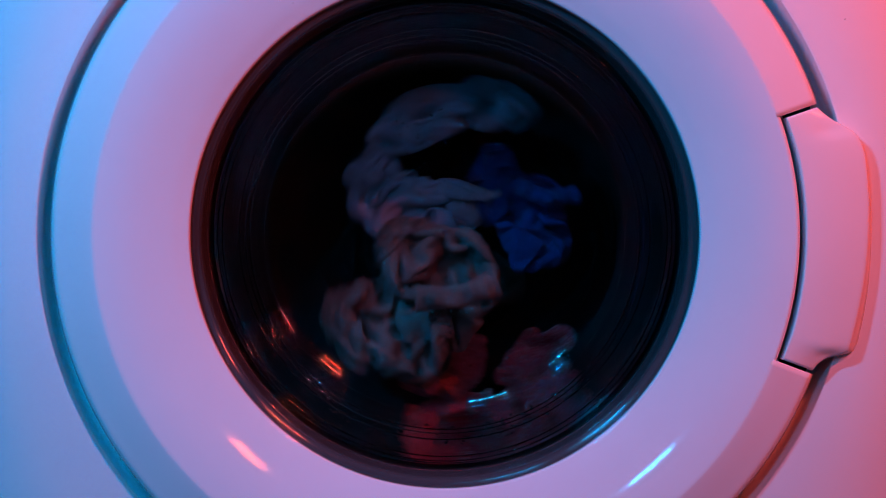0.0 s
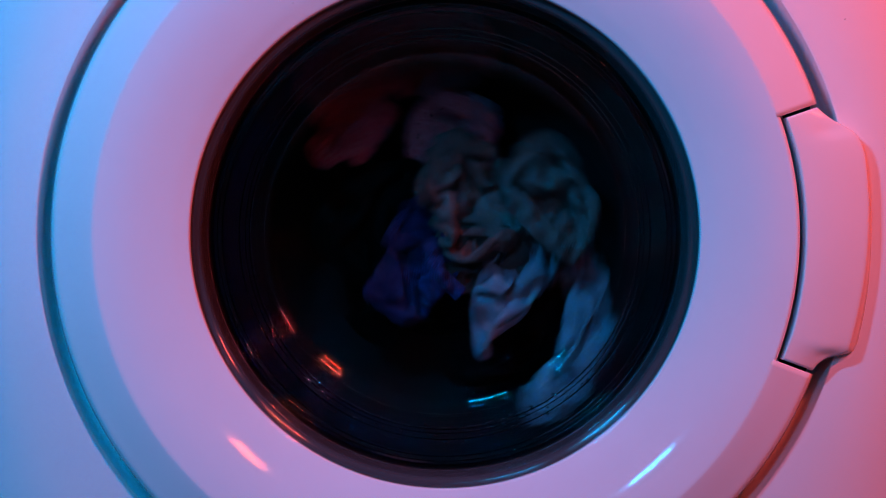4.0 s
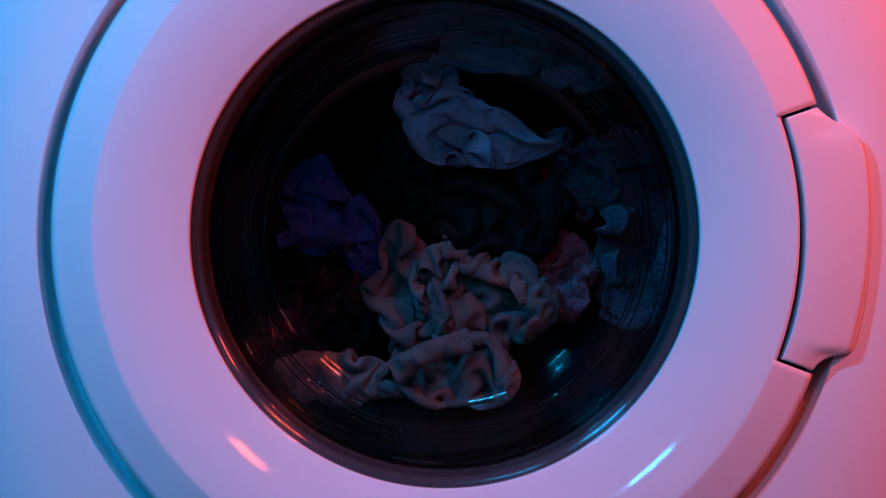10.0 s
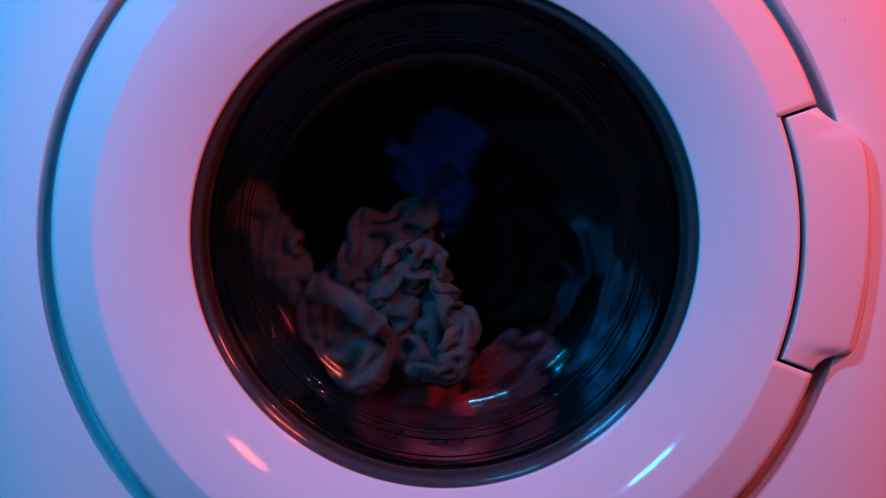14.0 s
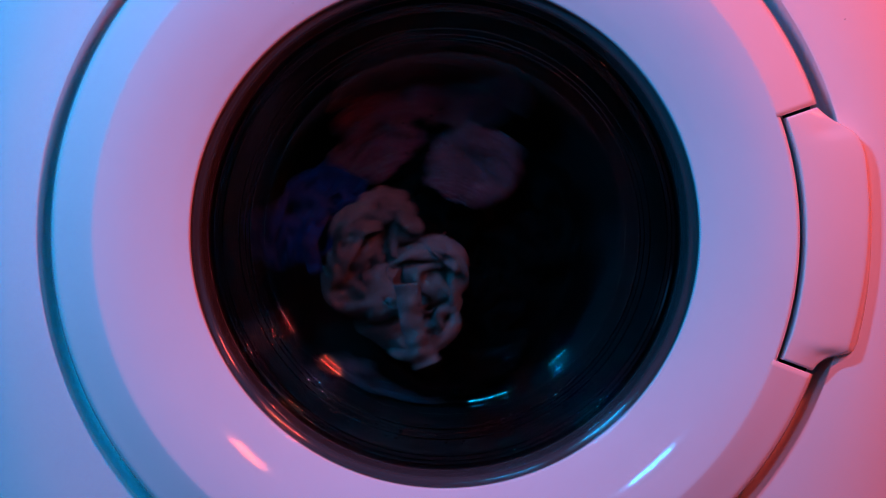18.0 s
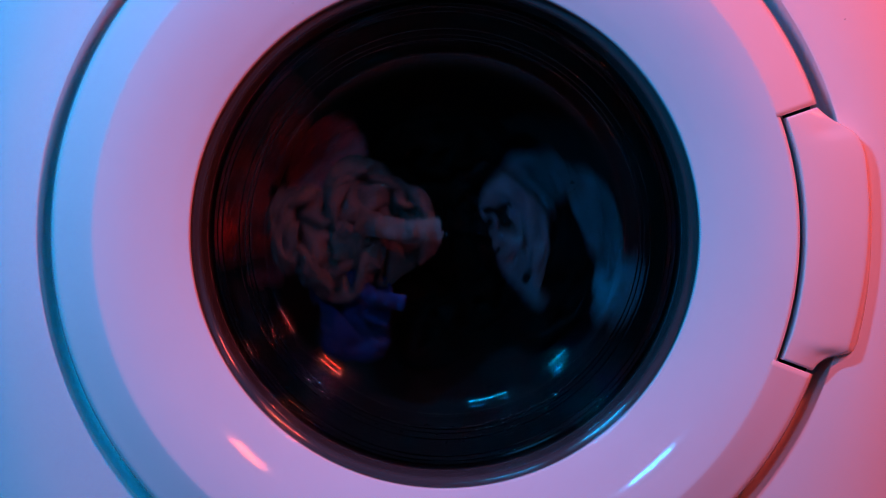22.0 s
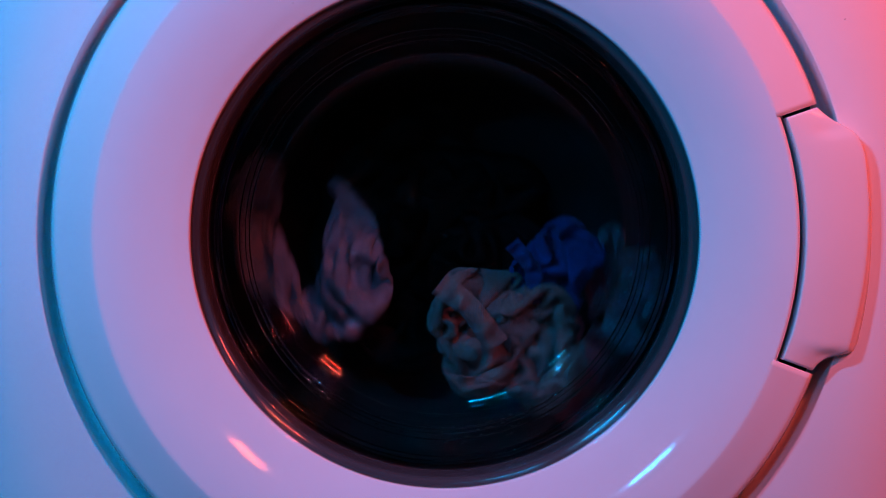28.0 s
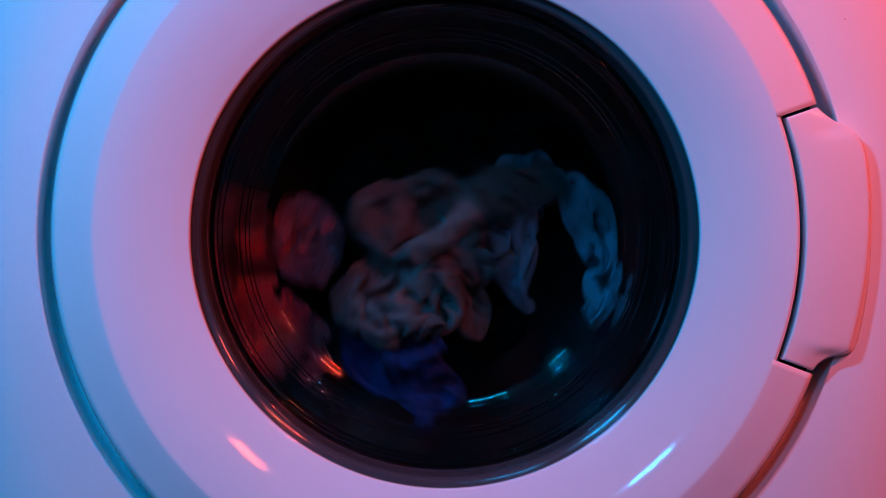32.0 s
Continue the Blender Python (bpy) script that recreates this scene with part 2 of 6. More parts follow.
            verts.append((q * 0.9952 * K * c, (d + sink + (scoop if d < -5 else 0)) / 1000.0, q * 0.9952 * K * s))
    n = len(col)
    for i in range(len(fine) - 1):
        faces += [(i * n + j, i * n + j + 1, i * n + n + j + 1, i * n + n + j) for j in range(n - 1)]
    faces += [tuple(range(n)), tuple(range((len(fine) - 1) * n, len(fine) * n))]
    return link("handle", verts, faces, PLASTIC, door, "white plastic door handle with a rounded grip")


handle()
lathe("rim", soften(px((449.6, 38), (449.2, 17.0), (448.6, 14.4), (447, 13.6), (443, 13.7), (438, 14.5), (433, 16.4), (429, 19.5), (425, 25), (421, 29.5), (419, 32), (419, 40)), 2), RIM, door, "smoked glossy rim round the glass")
lathe("rim_bead", soften(px((449.2, 15.0), (448.8, 13.4), (447.8, 12.7), (446.8, 13.1), (446.4, 14.2)), 2), RIM, door, "thin glossy bead on the rim")

bowl_out = soften(px((418, 32), (415, 35), (405, 40), (372, 66), (345, 86), (330, 93), (306, 97.5), (235, 101.5), (120, 104.5), (1.5, 105.5)), 2)


def beaded(profile, rings):
    """The inner face of the bowl: the outer profile set in by the glass's thickness, with fine moulded beads: radius and height."""
    pts = np.array([(max(r - 0.004, 0.0005), d - 0.0052) for r, d in profile])
    run = np.concatenate([[0], np.cumsum(np.hypot(*np.diff(pts, axis=0).T))])
    where = [float(np.interp(-q, -pts[:, 0] / (K * (1 + pts[:, 1] / 0.839)), run)) for q in rings]
    marks = sorted(set(np.linspace(0, run[-1], 110)) | {w + k * 0.00011 for w in where for k in range(-7, 8)})
    out = []
    for m in marks:
        r, d = np.interp(m, run, pts[:, 0]), np.interp(m, run, pts[:, 1])
        dr, dd = np.interp(m + 0.001, run, pts[:, 0]) - np.interp(m - 0.001, run, pts[:, 0]), np.interp(m + 0.001, run, pts[:, 1]) - np.interp(m - 0.001, run, pts[:, 1])
        size = math.hypot(dr, dd) or 1.0
        lift = sum(high * math.exp(-((m - w) / 0.00034) ** 2) for w, high in zip(where, rings.values()))
        out.append((max(float(r - dd / size * lift), 0.0005), float(d + dr / size * lift)))
    return out


bowl_in = beaded(bowl_out, {346: 0.0005, 353: 0.0004, 364: 0.0005, 394: 0.0005, 402: 0.0004})
bowl = lathe("glass_bowl", bowl_out + bowl_in[::-1], GLASS, door, "clear glass bowl of the door, reflecting the lamps", steps=256, closed=True)
bowl.visible_shadow = False



def droplets():
    """Water beads on the inside of the glass: along the bottom of the wall and a few on the end."""
    r = random.Random(4)
    verts, faces = [], []
    face = sorted(bowl_in)

    def on_wall(d):
        return float(np.interp(d, [q[1] for q in reversed(face)], [q[0] for q in reversed(face)]))

    def on_end(rad):
        return float(np.interp(rad, [q[0] for q in face], [q[1] for q in face]))

    spots = []
    for low, high, count in ((246, 292, 60), (226, 246, 14), (292, 318, 20)):
        for _ in range(count):
            d = r.uniform(0.052, 0.078)
            spots.append((r.uniform(low, high), on_wall(d), d, r.uniform(0.0004, 0.0011)))
    for low, high, near, far, count in ((88, 116, 0.058, 0.084, 26), (60, 130, 0.02, 0.06, 12), (10, 24, 0.086, 0.104, 10), (200, 330, 0.03, 0.10, 14)):
        for _ in range(count):
            rad = r.uniform(near, far)
            spots.append((r.uniform(low, high), rad, on_end(rad), r.uniform(0.0003, 0.0007)))
    for a, rad, d, size in spots:
        c = Vector((rad * math.cos(radians(a)), d, rad * math.sin(radians(a))))
        k = len(verts)
        for i in range(1, 4):
            t = math.pi * i / 4
            verts += [c + Vector((math.sin(t) * math.cos(math.tau * j / 8) * size * 1.5, math.cos(t) * size, math.sin(t) * math.sin(math.tau * j / 8) * size)) for j in range(8)]
        for i in range(2):
            faces += [(k + i * 8 + j, k + i * 8 + (j + 1) % 8, k + i * 8 + 8 + (j + 1) % 8, k + i * 8 + 8 + j) for j in range(8)]
        faces += [tuple(range(k, k + 8)), tuple(range(k + 16, k + 24))]
    ob = link("water", verts, faces, WATER, door, "beads of water clinging to the glass")
    ob["kind"] = "stuff"
    ob.visible_shadow = False


droplets()


def dust():
    """A few dark specks on the white enamel and plastic."""
    for x, z, y in ((0.2386, 0.1282, -0.0002), (-0.0901, 0.1373, -0.0032), (0.1360, 0.1097, -0.0022)):
        verts = [(x + 0.0006 * math.cos(i), y, z + 0.0004 * math.sin(i)) for i in (0.2, 1.1, 2.3, 3.4, 4.3, 5.5)]
        verts.append((x, y - 0.0003, z))
        link("speck", verts, [(i, (i + 1) % 6, 6) for i in range(6)], DUST, machine, "grey dust speck")


dust()
lathe("gasket", soften([(0.1605, 0.036), (0.154, 0.038), (0.1475, 0.042), (0.1485, 0.047), (0.157, 0.056), (0.156, 0.066), (0.159, 0.074), (0.175, 0.076)], 2), RUBBER, machine, "black folded rubber door gasket")
lathe("tub", [(0.175, 0.074), (0.27, 0.074), (0.27, 0.42), (0.0005, 0.42)], BLACK, machine, "black tub behind the drum", steps=96)

drum = lathe("drum", soften([(0.166, 0.084), (0.170, 0.080), (0.24, 0.082), (0.247, 0.088), (0.247, 0.37), (0.24, 0.378), (0.20, 0.372), (0.12, 0.385), (0.05, 0.366), (0.0005, 0.364)], 2), SHADED_STEEL, machine, "perforated stainless steel drum with its inner shade in the colour", steps=128)


def drum_holes():
    """Punched holes in the drum's back and wall, as dark sunk discs."""
    spots = []
    for ring in range(9):
        r = 0.06 + ring * 0.02
        for i in range(10 + ring * 3):
            a = math.tau * (i + 0.5 * (ring % 2)) / (10 + ring * 3)
            y = np.interp(r, [0.05, 0.12, 0.20, 0.24], [0.366, 0.385, 0.372, 0.378]) - 0.0022
            spots.append((Vector((r * math.cos(a), y, r * math.sin(a))), Vector((0, -1, 0))))
    for row in range(13):
        for i in range(40):
            a = math.tau * (i + 0.5 * (row % 2)) / 40
            spots.append((Vector((0.2455 * math.cos(a), 0.10 + row * 0.0205, 0.2455 * math.sin(a))), Vector((-math.cos(a), 0, -math.sin(a)))))
    verts, faces = [], []
    for c, nrm in spots:
        t = nrm.orthogonal().normalized()
        b = nrm.cross(t)
        k = len(verts)
        verts += [c + (t * math.cos(math.tau * j / 8) + b * math.sin(math.tau * j / 8)) * 0.0026 for j in range(8)]
        faces.append(tuple(range(k, k + 8)))
    ob = link("perforation", verts, faces, BLACK, drum, smooth=False)
    ob["kind"] = "stuff"


drum_holes()
for i in range(3):
    a = math.tau * i / 3 + 0.4
    vs, fs = [], []
    for y in np.linspace(0.10, 0.36, 12):
        h = 0.055 * min(1.0, (y - 0.09) / 0.03, (0.37 - y) / 0.03)
        for f in np.linspace(-1, 1, 9):
            r = 0.247 - h * (1 - abs(f) ** 2.5)
            vs.append((r * math.cos(a + f * 0.16), y, r * math.sin(a + f * 0.16)))
    fs = [(p * 9 + q, p * 9 + q + 1, p * 9 + q + 10, p * 9 + q + 9) for p in range(11) for q in range(8)]
    link("paddle", vs, fs, PADDLE, drum, "grey plastic lifting paddle")


# ---- laundry ----
def crumpled(half, slack, n, seed, rounds=230, thick=0.85, corner=0.10, firm=0.10, along=False):
    """A square of cloth pushed together until it fits inside an uneven ellipsoid with the half axes (x, y, z).
    slack: how much wider the flat cloth is than the bundle, across and up. Returns the points as an n x n grid and the flat cloth's spacing."""
    r = np.random.RandomState(seed)
    half = np.array(half, dtype=float)
    wide, tall = 2 * half[0] * slack[0], 2 * half[2] * slack[1]
    u, v = np.meshgrid(np.linspace(-0.5, 0.5, n), np.linspace(-0.5, 0.5, n), indexing="ij")
    p = np.zeros((n, n, 3))
    p[..., 0], p[..., 2] = u * wide, v * tall
    for k in range(9):
        a, f, ph = (math.pi / 2 + r.uniform(-0.2, 0.2) if along else r.uniform(0, math.tau)), r.uniform(4, 16), r.uniform(0, math.tau)
        p[..., 1] += half[1] * r.uniform(0.2, 0.6) * np.sin((u * math.cos(a) + v * math.sin(a)) * f + ph)
    du, dv = wide / (n - 1), tall / (n - 1)
    diag = math.hypot(du, dv)
    apart = thick * min(du, dv)
    lobes = [(r.uniform(0, math.tau), r.uniform(-corner, corner)) for _ in range(4)]
    before = p.copy()
    pairs = np.zeros((0, 2), dtype=int)

    def pull(a, b, rest, stiff, only_short=False):
        d = b - a
        size = np.sqrt((d * d).sum(-1, keepdims=True)) + 1e-9
        off = (size - rest) / size
        if only_short:
            off = np.minimum(off, 0.0)
        d *= 0.5 * stiff * off
        a += d
        b -= d

    for step in range(rounds):
        squeeze = min(1.0, step / (rounds * 0.72))
        squeeze = squeeze * squeeze * (3 - 2 * squeeze)
        p, before = p + (p - before) * 0.86, p.copy()
        if step < rounds * 0.7:
            p[..., 1] += r.normal(0, 0.02 * half[1], (n, n))
        for k in (0, 1):
            m = (n - k) // 2 * 2
            pull(p[k:k + m:2], p[k + 1:k + m:2], du, 1.0)
            pull(p[:, k:k + m:2], p[:, k + 1:k + m:2], dv, 1.0)
        for k in (0, 1):
            m = (n - 1 - k) // 2 * 2
            pull(p[k:k + m:2, :-1], p[k + 1:k + m + 1:2, 1:], diag, 0.35)
            pull(p[k:k + m:2, 1:], p[k + 1:k + m + 1:2, :-1], diag, 0.35)
        for k in range(4):
            a, b = p[k:n - 2:4], p[k + 2:n:4]
            pull(a[:len(b)], b, 2 * du, 0.30, True)
            a, b = p[:, k:n - 2:4], p[:, k + 2:n:4]
            pull(a[:, :b.shape[1]], b, 2 * dv, 0.30, True)
        for k in range(8):
            a, b = p[k:n - 4:8], p[k + 4:n:8]
            pull(a[:len(b)], b, 3.6 * du, firm, True)
            a, b = p[:, k:n - 4:8], p[:, k + 4:n:8]
            pull(a[:, :b.shape[1]], b, 3.6 * dv, firm, True)
        q = p.reshape(-1, 3)
        if step % 12 == 0 and step > rounds * 0.25:
            g = q.astype(np.float32)
            sq = (g * g).sum(1)
            near = sq[:, None] + sq[None, :] - 2 * g @ g.T < (1.7 * apart) ** 2
            i, j = np.nonzero(np.triu(near, 1))
            far = np.maximum(abs(i // n - j // n), abs(i % n - j % n)) > 2
            pairs = np.stack([i[far], j[far]], 1)
        if len(pairs):
            d = q[pairs[:, 1]] - q[pairs[:, 0]]
            size = np.sqrt((d * d).sum(1)) + 1e-9
            push = np.where(size < apart, (apart - size) / size * 0.30, 0.0)[:, None] * d
            for c in range(3):
                q[:, c] += np.bincount(pairs[:, 1], push[:, c], n * n) - np.bincount(pairs[:, 0], push[:, c], n * n)
        ang = np.arctan2(q[:, 2], q[:, 0])
        uneven = 1 + sum(w * np.sin((k + 2) * ang + ph) for k, (ph, w) in enumerate(lobes))
        room = np.stack([half[0] * (slack[0] * 1.1 + (1 - slack[0] * 1.1) * squeeze) * uneven, half[1] * (2.4 - 1.4 * squeeze) + 0 * ang,
                         half[2] * (slack[1] * 1.1 + (1 - slack[1] * 1.1) * squeeze) * uneven], 1)
        out = np.sqrt(((q / room) ** 2).sum(1))
        q *= np.where(out > 1, 1 / out, 1.0)[:, None]
        p = q.reshape(n, n, 3)
    return p, (du, dv)


def refined(p, times=1):
    """Twice as many rows and columns, rounded off."""
    for _ in range(times):
        for axis in (0, 1):
            p = np.swapaxes(p, 0, axis)
            q = np.empty((2 * len(p) - 1, *p.shape[1:]))
            q[::2] = p
            q[1::2] = (p[1:] + p[:-1]) / 2
            q[3:-3:2] += (p[1:-2] + p[2:-1] - p[:-3] - p[3:]) / 16
            p = np.swapaxes(q, 0, axis)
    return p


def cloth(name, p, spacing, mat, parent, label, thick=0.0011, fuzz=0.0, seed=0):
    """A grid of points as a sheet of cloth with two sides and a hem."""
    n, m = p.shape[:2]
    du, dv = np.gradient(p, axis=0), np.gradient(p, axis=1)
    nrm = np.cross(du, dv)
    nrm /= np.linalg.norm(nrm, axis=-1, keepdims=True) + 1e-9
    if fuzz:
        p = p + np.random.RandomState(seed).normal(0, fuzz, p.shape)
    verts = np.concatenate([(p + nrm * thick / 2).reshape(-1, 3), (p - nrm * thick / 2).reshape(-1, 3)])
    i, j = np.meshgrid(np.arange(n) * spacing[0], np.arange(m) * spacing[1], indexing="ij")
    uvs = np.stack([i, j], -1).reshape(-1, 2) * 10
    k = np.arange(n * m).reshape(n, m)
    top = np.stack([k[:-1, :-1], k[1:, :-1], k[1:, 1:], k[:-1, 1:]], -1).reshape(-1, 4)
    rim = np.concatenate([k[:, 0], k[-1, 1:], k[-2::-1, -1], k[0, -2:0:-1]])
    nxt = np.roll(rim, -1)
    side = np.stack([rim, rim + n * m, nxt + n * m, nxt], -1)
    faces = np.concatenate([top, top[:, ::-1] + n * m, side])
    return link(name, verts, faces.tolist(), mat, parent, label, uvs=np.concatenate([uvs, uvs]), recalc=False)


def lump(name, mat, parent, wide, tall, deep, seed, at=(0, 0, 0), turn=0.0, label="", n=48, slack=(1.9, 1.5), fuzz=0.0, lobes=0.10, firm=0.10):
    """A bundle of crumpled cloth."""
    p, (du, dv) = crumpled((wide / 2, deep / 2, tall / 2), slack, n, seed, corner=lobes, firm=firm)
    ob = cloth(name, refined(p, 2 if fuzz else 1), (du / (4 if fuzz else 2), dv / (4 if fuzz else 2)), mat, parent, label, 0.003 if fuzz else 0.0012, fuzz, seed)
    ob.matrix_basis = pose(at[0], at[1], at[2], 0, -turn, 0)
    return ob


def tube(name, mat, parent, path, radii, flat, seed, at=(0, 0, 0), turn=0.0, label="", n=44, slack=(1.08, 2.3), fuzz=0.0):
    """A sleeve, leg or rolled edge: crumpled cloth drawn out along a curved path."""
    pts = np.array(path, dtype=float)
    fine = np.linspace(0, 1, 90)
    line = np.stack([np.interp(fine, np.linspace(0, 1, len(pts)), pts[:, c]) for c in range(3)], -1)
    for _ in range(60):
        line[1:-1] = (line[:-2] + 2 * line[1:-1] + line[2:]) / 4
    length = float(np.linalg.norm(np.diff(line, axis=0), axis=1).sum())
    mean = float(np.mean(radii))
    p, (du, dv) = crumpled((length / 2 * 1.06, mean * flat, mean), slack, n, seed, firm=0.16, along=True)
    p = refined(p)
    s = np.clip(p[..., 0] / length + 0.5, 0, 1)
    mid = np.stack([np.interp(s, fine, line[:, c]) for c in range(3)], -1)
    way = np.gradient(line, axis=0)
    way = np.stack([np.interp(s, fine, way[:, c]) for c in range(3)], -1)
    way /= np.linalg.norm(way, axis=-1, keepdims=True)
    side = np.cross(way, (0.0, 1.0, 0.0))
    side /= np.linalg.norm(side, axis=-1, keepdims=True)
    up = np.cross(side, way)
    grow = (np.interp(s, np.linspace(0, 1, len(radii)), radii) / mean)[..., None]
    past = (p[..., 0] - (s - 0.5) * length)[..., None]
    p = mid + way * past + grow * (side * p[..., 2:] + up * p[..., 1:2])
    ob = cloth(name, p, (du / 2, dv / 2), mat, parent, label, 0.003 if fuzz else 0.0012, fuzz, seed)
    ob.matrix_basis = pose(at[0], at[1], at[2], 0, -turn, 0)
    return ob


def strip(name, mat, parent, path, width, thick, seed, at=(0, 0, 0), turn=0.0, label="", bow=0.004):
    """A hem or waistband: a thick doubled strip along a path in the cloth's plane."""
    rings, cross = 60, 14
    key = np.linspace(0, 1, len(path))
    fine = np.linspace(0, 1, rings)
    line = np.stack([np.interp(fine, key, [p[c] for p in path]) for c in range(3)], -1)
    for _ in range(8):
        line[1:-1] = (line[:-2] + 2 * line[1:-1] + line[2:]) / 4
    r = random.Random(seed)
    ph = [r.uniform(0, math.tau) for _ in range(4)]
    verts, uvs, faces = [], [], []
    for i in range(rings):
        t = Vector(line[min(i + 1, rings - 1)] - line[max(i - 1, 0)]).normalized()
        side = t.cross(Vector((0, 1, 0))).normalized()
        for j in range(cross):
            f = j / (cross - 1) * 2 - 1
            w = width / 2 * (1 + 0.07 * math.sin(6 * fine[i] + ph[0]))
            lift = bow * (1 - f * f) + 0.0016 * math.sin(14 * fine[i] + 2 * f + ph[1]) + 0.001 * math.sin(31 * fine[i] + ph[2])
            p = Vector(line[i]) + side * (w * f)
            verts.append(p + Vector((0, -lift - thick * (1 - f ** 6), 0)))
            uvs.append((f * width * 5, fine[i] * 0.5))
        for j in range(cross):
            f = 1 - j / (cross - 1) * 2
            p = Vector(line[i]) + side * (width / 2 * (1 + 0.07 * math.sin(6 * fine[i] + ph[0])) * f)
            verts.append(p + Vector((0, thick * (1 - f ** 6), 0)))
            uvs.append((f * width * 5, fine[i] * 0.5))
    n = cross * 2
    for i in range(rings - 1):
        for j in range(n):
            k = (j + 1) % n
            faces.append((i * n + j, i * n + k, i * n + n + k, i * n + n + j))
    faces += [tuple(range(n)), tuple(range((rings - 1) * n, rings * n))]
    ob = link(name, verts, faces, mat, parent, label, uvs=uvs)
    ob.matrix_basis = pose(at[0], at[1], at[2], 0, -turn, 0)
    return ob


def grey_sweater():
    """A twisted grey top: puffed body, lower body, a band, a shoulder, and a long sleeve that trails."""
    g = tagged(new("grey_sweater"), "grey ribbed jersey sweater twisted into a wet knot in the drum", "clothing")
    lump("body", GREY, g, 0.096, 0.080, 0.056, 11, (0.022, -0.002, 0.012), 10, n=60, slack=(1.9, 1.8), firm=0.16)
    lower = lump("lower_body", GREY, g, 0.096, 0.064, 0.054, 23, (0.000, -0.002, -0.037), -8, n=56, slack=(1.8, 1.9), firm=0.16)
    lump("back_body", GREY, g, 0.080, 0.092, 0.036, 37, (-0.010, 0.022, -0.006), 0, n=36)
    shoulder = lump("shoulder", GREY, g, 0.056, 0.096, 0.044, 5, (-0.032, 0.006, 0.022), 12, slack=(2.2, 1.5))
    hem = lump("collar", GREY, g, 0.034, 0.054, 0.030, 8, (-0.016, -0.012, 0.032), -24, n=34, slack=(2.0, 1.4))
    strip("band", GREY, g, [(-0.046, -0.024, -0.035), (-0.024, -0.030, -0.021), (0.008, -0.030, -0.012)], 0.017, 0.0022, 3, label="doubled grey waistband")
    sleeve = tube("sleeve", GREY, g, [(-0.020, 0.004, -0.030), (-0.060, 0.0, -0.041), (-0.098, -0.002, -0.047), (-0.136, -0.003, -0.036)], [0.018, 0.022, 0.022, 0.018], 0.75, 14)
    return g, sleeve, shoulder, hem, lower


def grey_trousers():
    """Pale grey trousers thrown into an open loop: a wide flap and two legs."""
    g = tagged(new("grey_trousers"), "pale grey wet cotton trousers in an open loop in the drum", "clothing")
    lump("seat", PALE, g, 0.052, 0.062, 0.040, 51, (-0.050, 0.004, 0.006), -20, n=44, slack=(1.5, 1.6), firm=0.2)
    tube("leg", PALE, g, [(-0.068, 0.002, 0.010), (-0.046, 0.0, 0.030), (-0.010, 0.0, 0.038), (0.036, 0.004, 0.032), (0.066, 0.010, 0.014), (0.074, 0.014, -0.010), (0.058, 0.014, -0.030)], [0.020, 0.022, 0.021, 0.020, 0.020, 0.018, 0.012], 0.7, 61, n=50)
    tube("leg", PALE, g, [(-0.072, 0.0, 0.004), (-0.056, -0.004, -0.012), (-0.026, -0.006, -0.026), (0.008, -0.004, -0.038), (0.040, 0.0, -0.044)], [0.018, 0.025, 0.026, 0.023, 0.015], 0.7, 67, n=50, slack=(1.06, 2.5))
    return g


def blue_shorts():
    g = tagged(new("blue_shorts"), "crumpled dark blue twill shorts, wet, in the drum", "clothing")
    lump("body", BLUE, g, 0.060, 0.072, 0.042, 71, (0, 0, 0), 15, n=44, slack=(1.6, 1.3))
    lump("leg", BLUE, g, 0.036, 0.064, 0.030, 77, (0.033, 0.004, -0.022), 20, n=36, slack=(1.7, 1.3))
    strip("hem", BLUE, g, [(-0.026, -0.020, -0.026), (-0.004, -0.025, -0.018), (0.020, -0.020, -0.024)], 0.012, 0.0015, 9, label="stitched blue hem")
    return g


def towel():
    g = tagged(new("bath_towel"), "mauve terry towel, heavy and wet, lying along the drum wall", "towel")
    tube("body", TOWEL, g, [(0.012, 0.012, 0.082), (0.036, 0.010, 0.044), (0.046, 0.010, -0.004), (0.034, 0.012, -0.052), (0.004, 0.014, -0.086)], [0.026, 0.036, 0.038, 0.036, 0.024], 0.75, 81, fuzz=0.0003, slack=(1.2, 1.9))
    lump("fold", TOWEL, g, 0.068, 0.064, 0.046, 83, (-0.004, 0.0, 0.040), 0, n=40, fuzz=0.0003, slack=(1.6, 1.5))
    lump("corner", PINK, g, 0.060, 0.072, 0.044, 88, (-0.024, -0.014, -0.034), 0, n=40, fuzz=0.0006, slack=(1.6, 1.5), firm=0.2, label="rumpled pink terry corner")
    return g


def black_clothes():
    a = tagged(new("black_shirt"), "black jersey shirt bunched up and wet, in the drum", "clothing")
    lump("body", INKY, a, 0.112, 0.108, 0.042, 91, n=40)
    lump("sleeve", INKY, a, 0.050, 0.095, 0.036, 93, (-0.054, 0.006, 0.022), 30, n=30)
    bm = bmesh.new()
    for i in range(6):
        m = pose(0.020 + i * 0.0027, -0.0225, 0.036 + i * 0.0003, 0, -4, 0) @ Matrix.Diagonal((0.0014, 0.0006, 0.0026 + 0.0004 * (i % 3), 1))
        bmesh.ops.create_cube(bm, size=1.0, matrix=m)
    me = bpy.data.meshes.new("printed_mark")
    bm.to_mesh(me)
    bm.free()
    me.materials.append(PRINT)
    mark = new("printed_mark", me)
    mark.parent = a
    mark["label"] = "small grey printed lettering"
    b = tagged(new("black_trousers"), "black cotton trousers lying low in the drum, wet", "clothing")
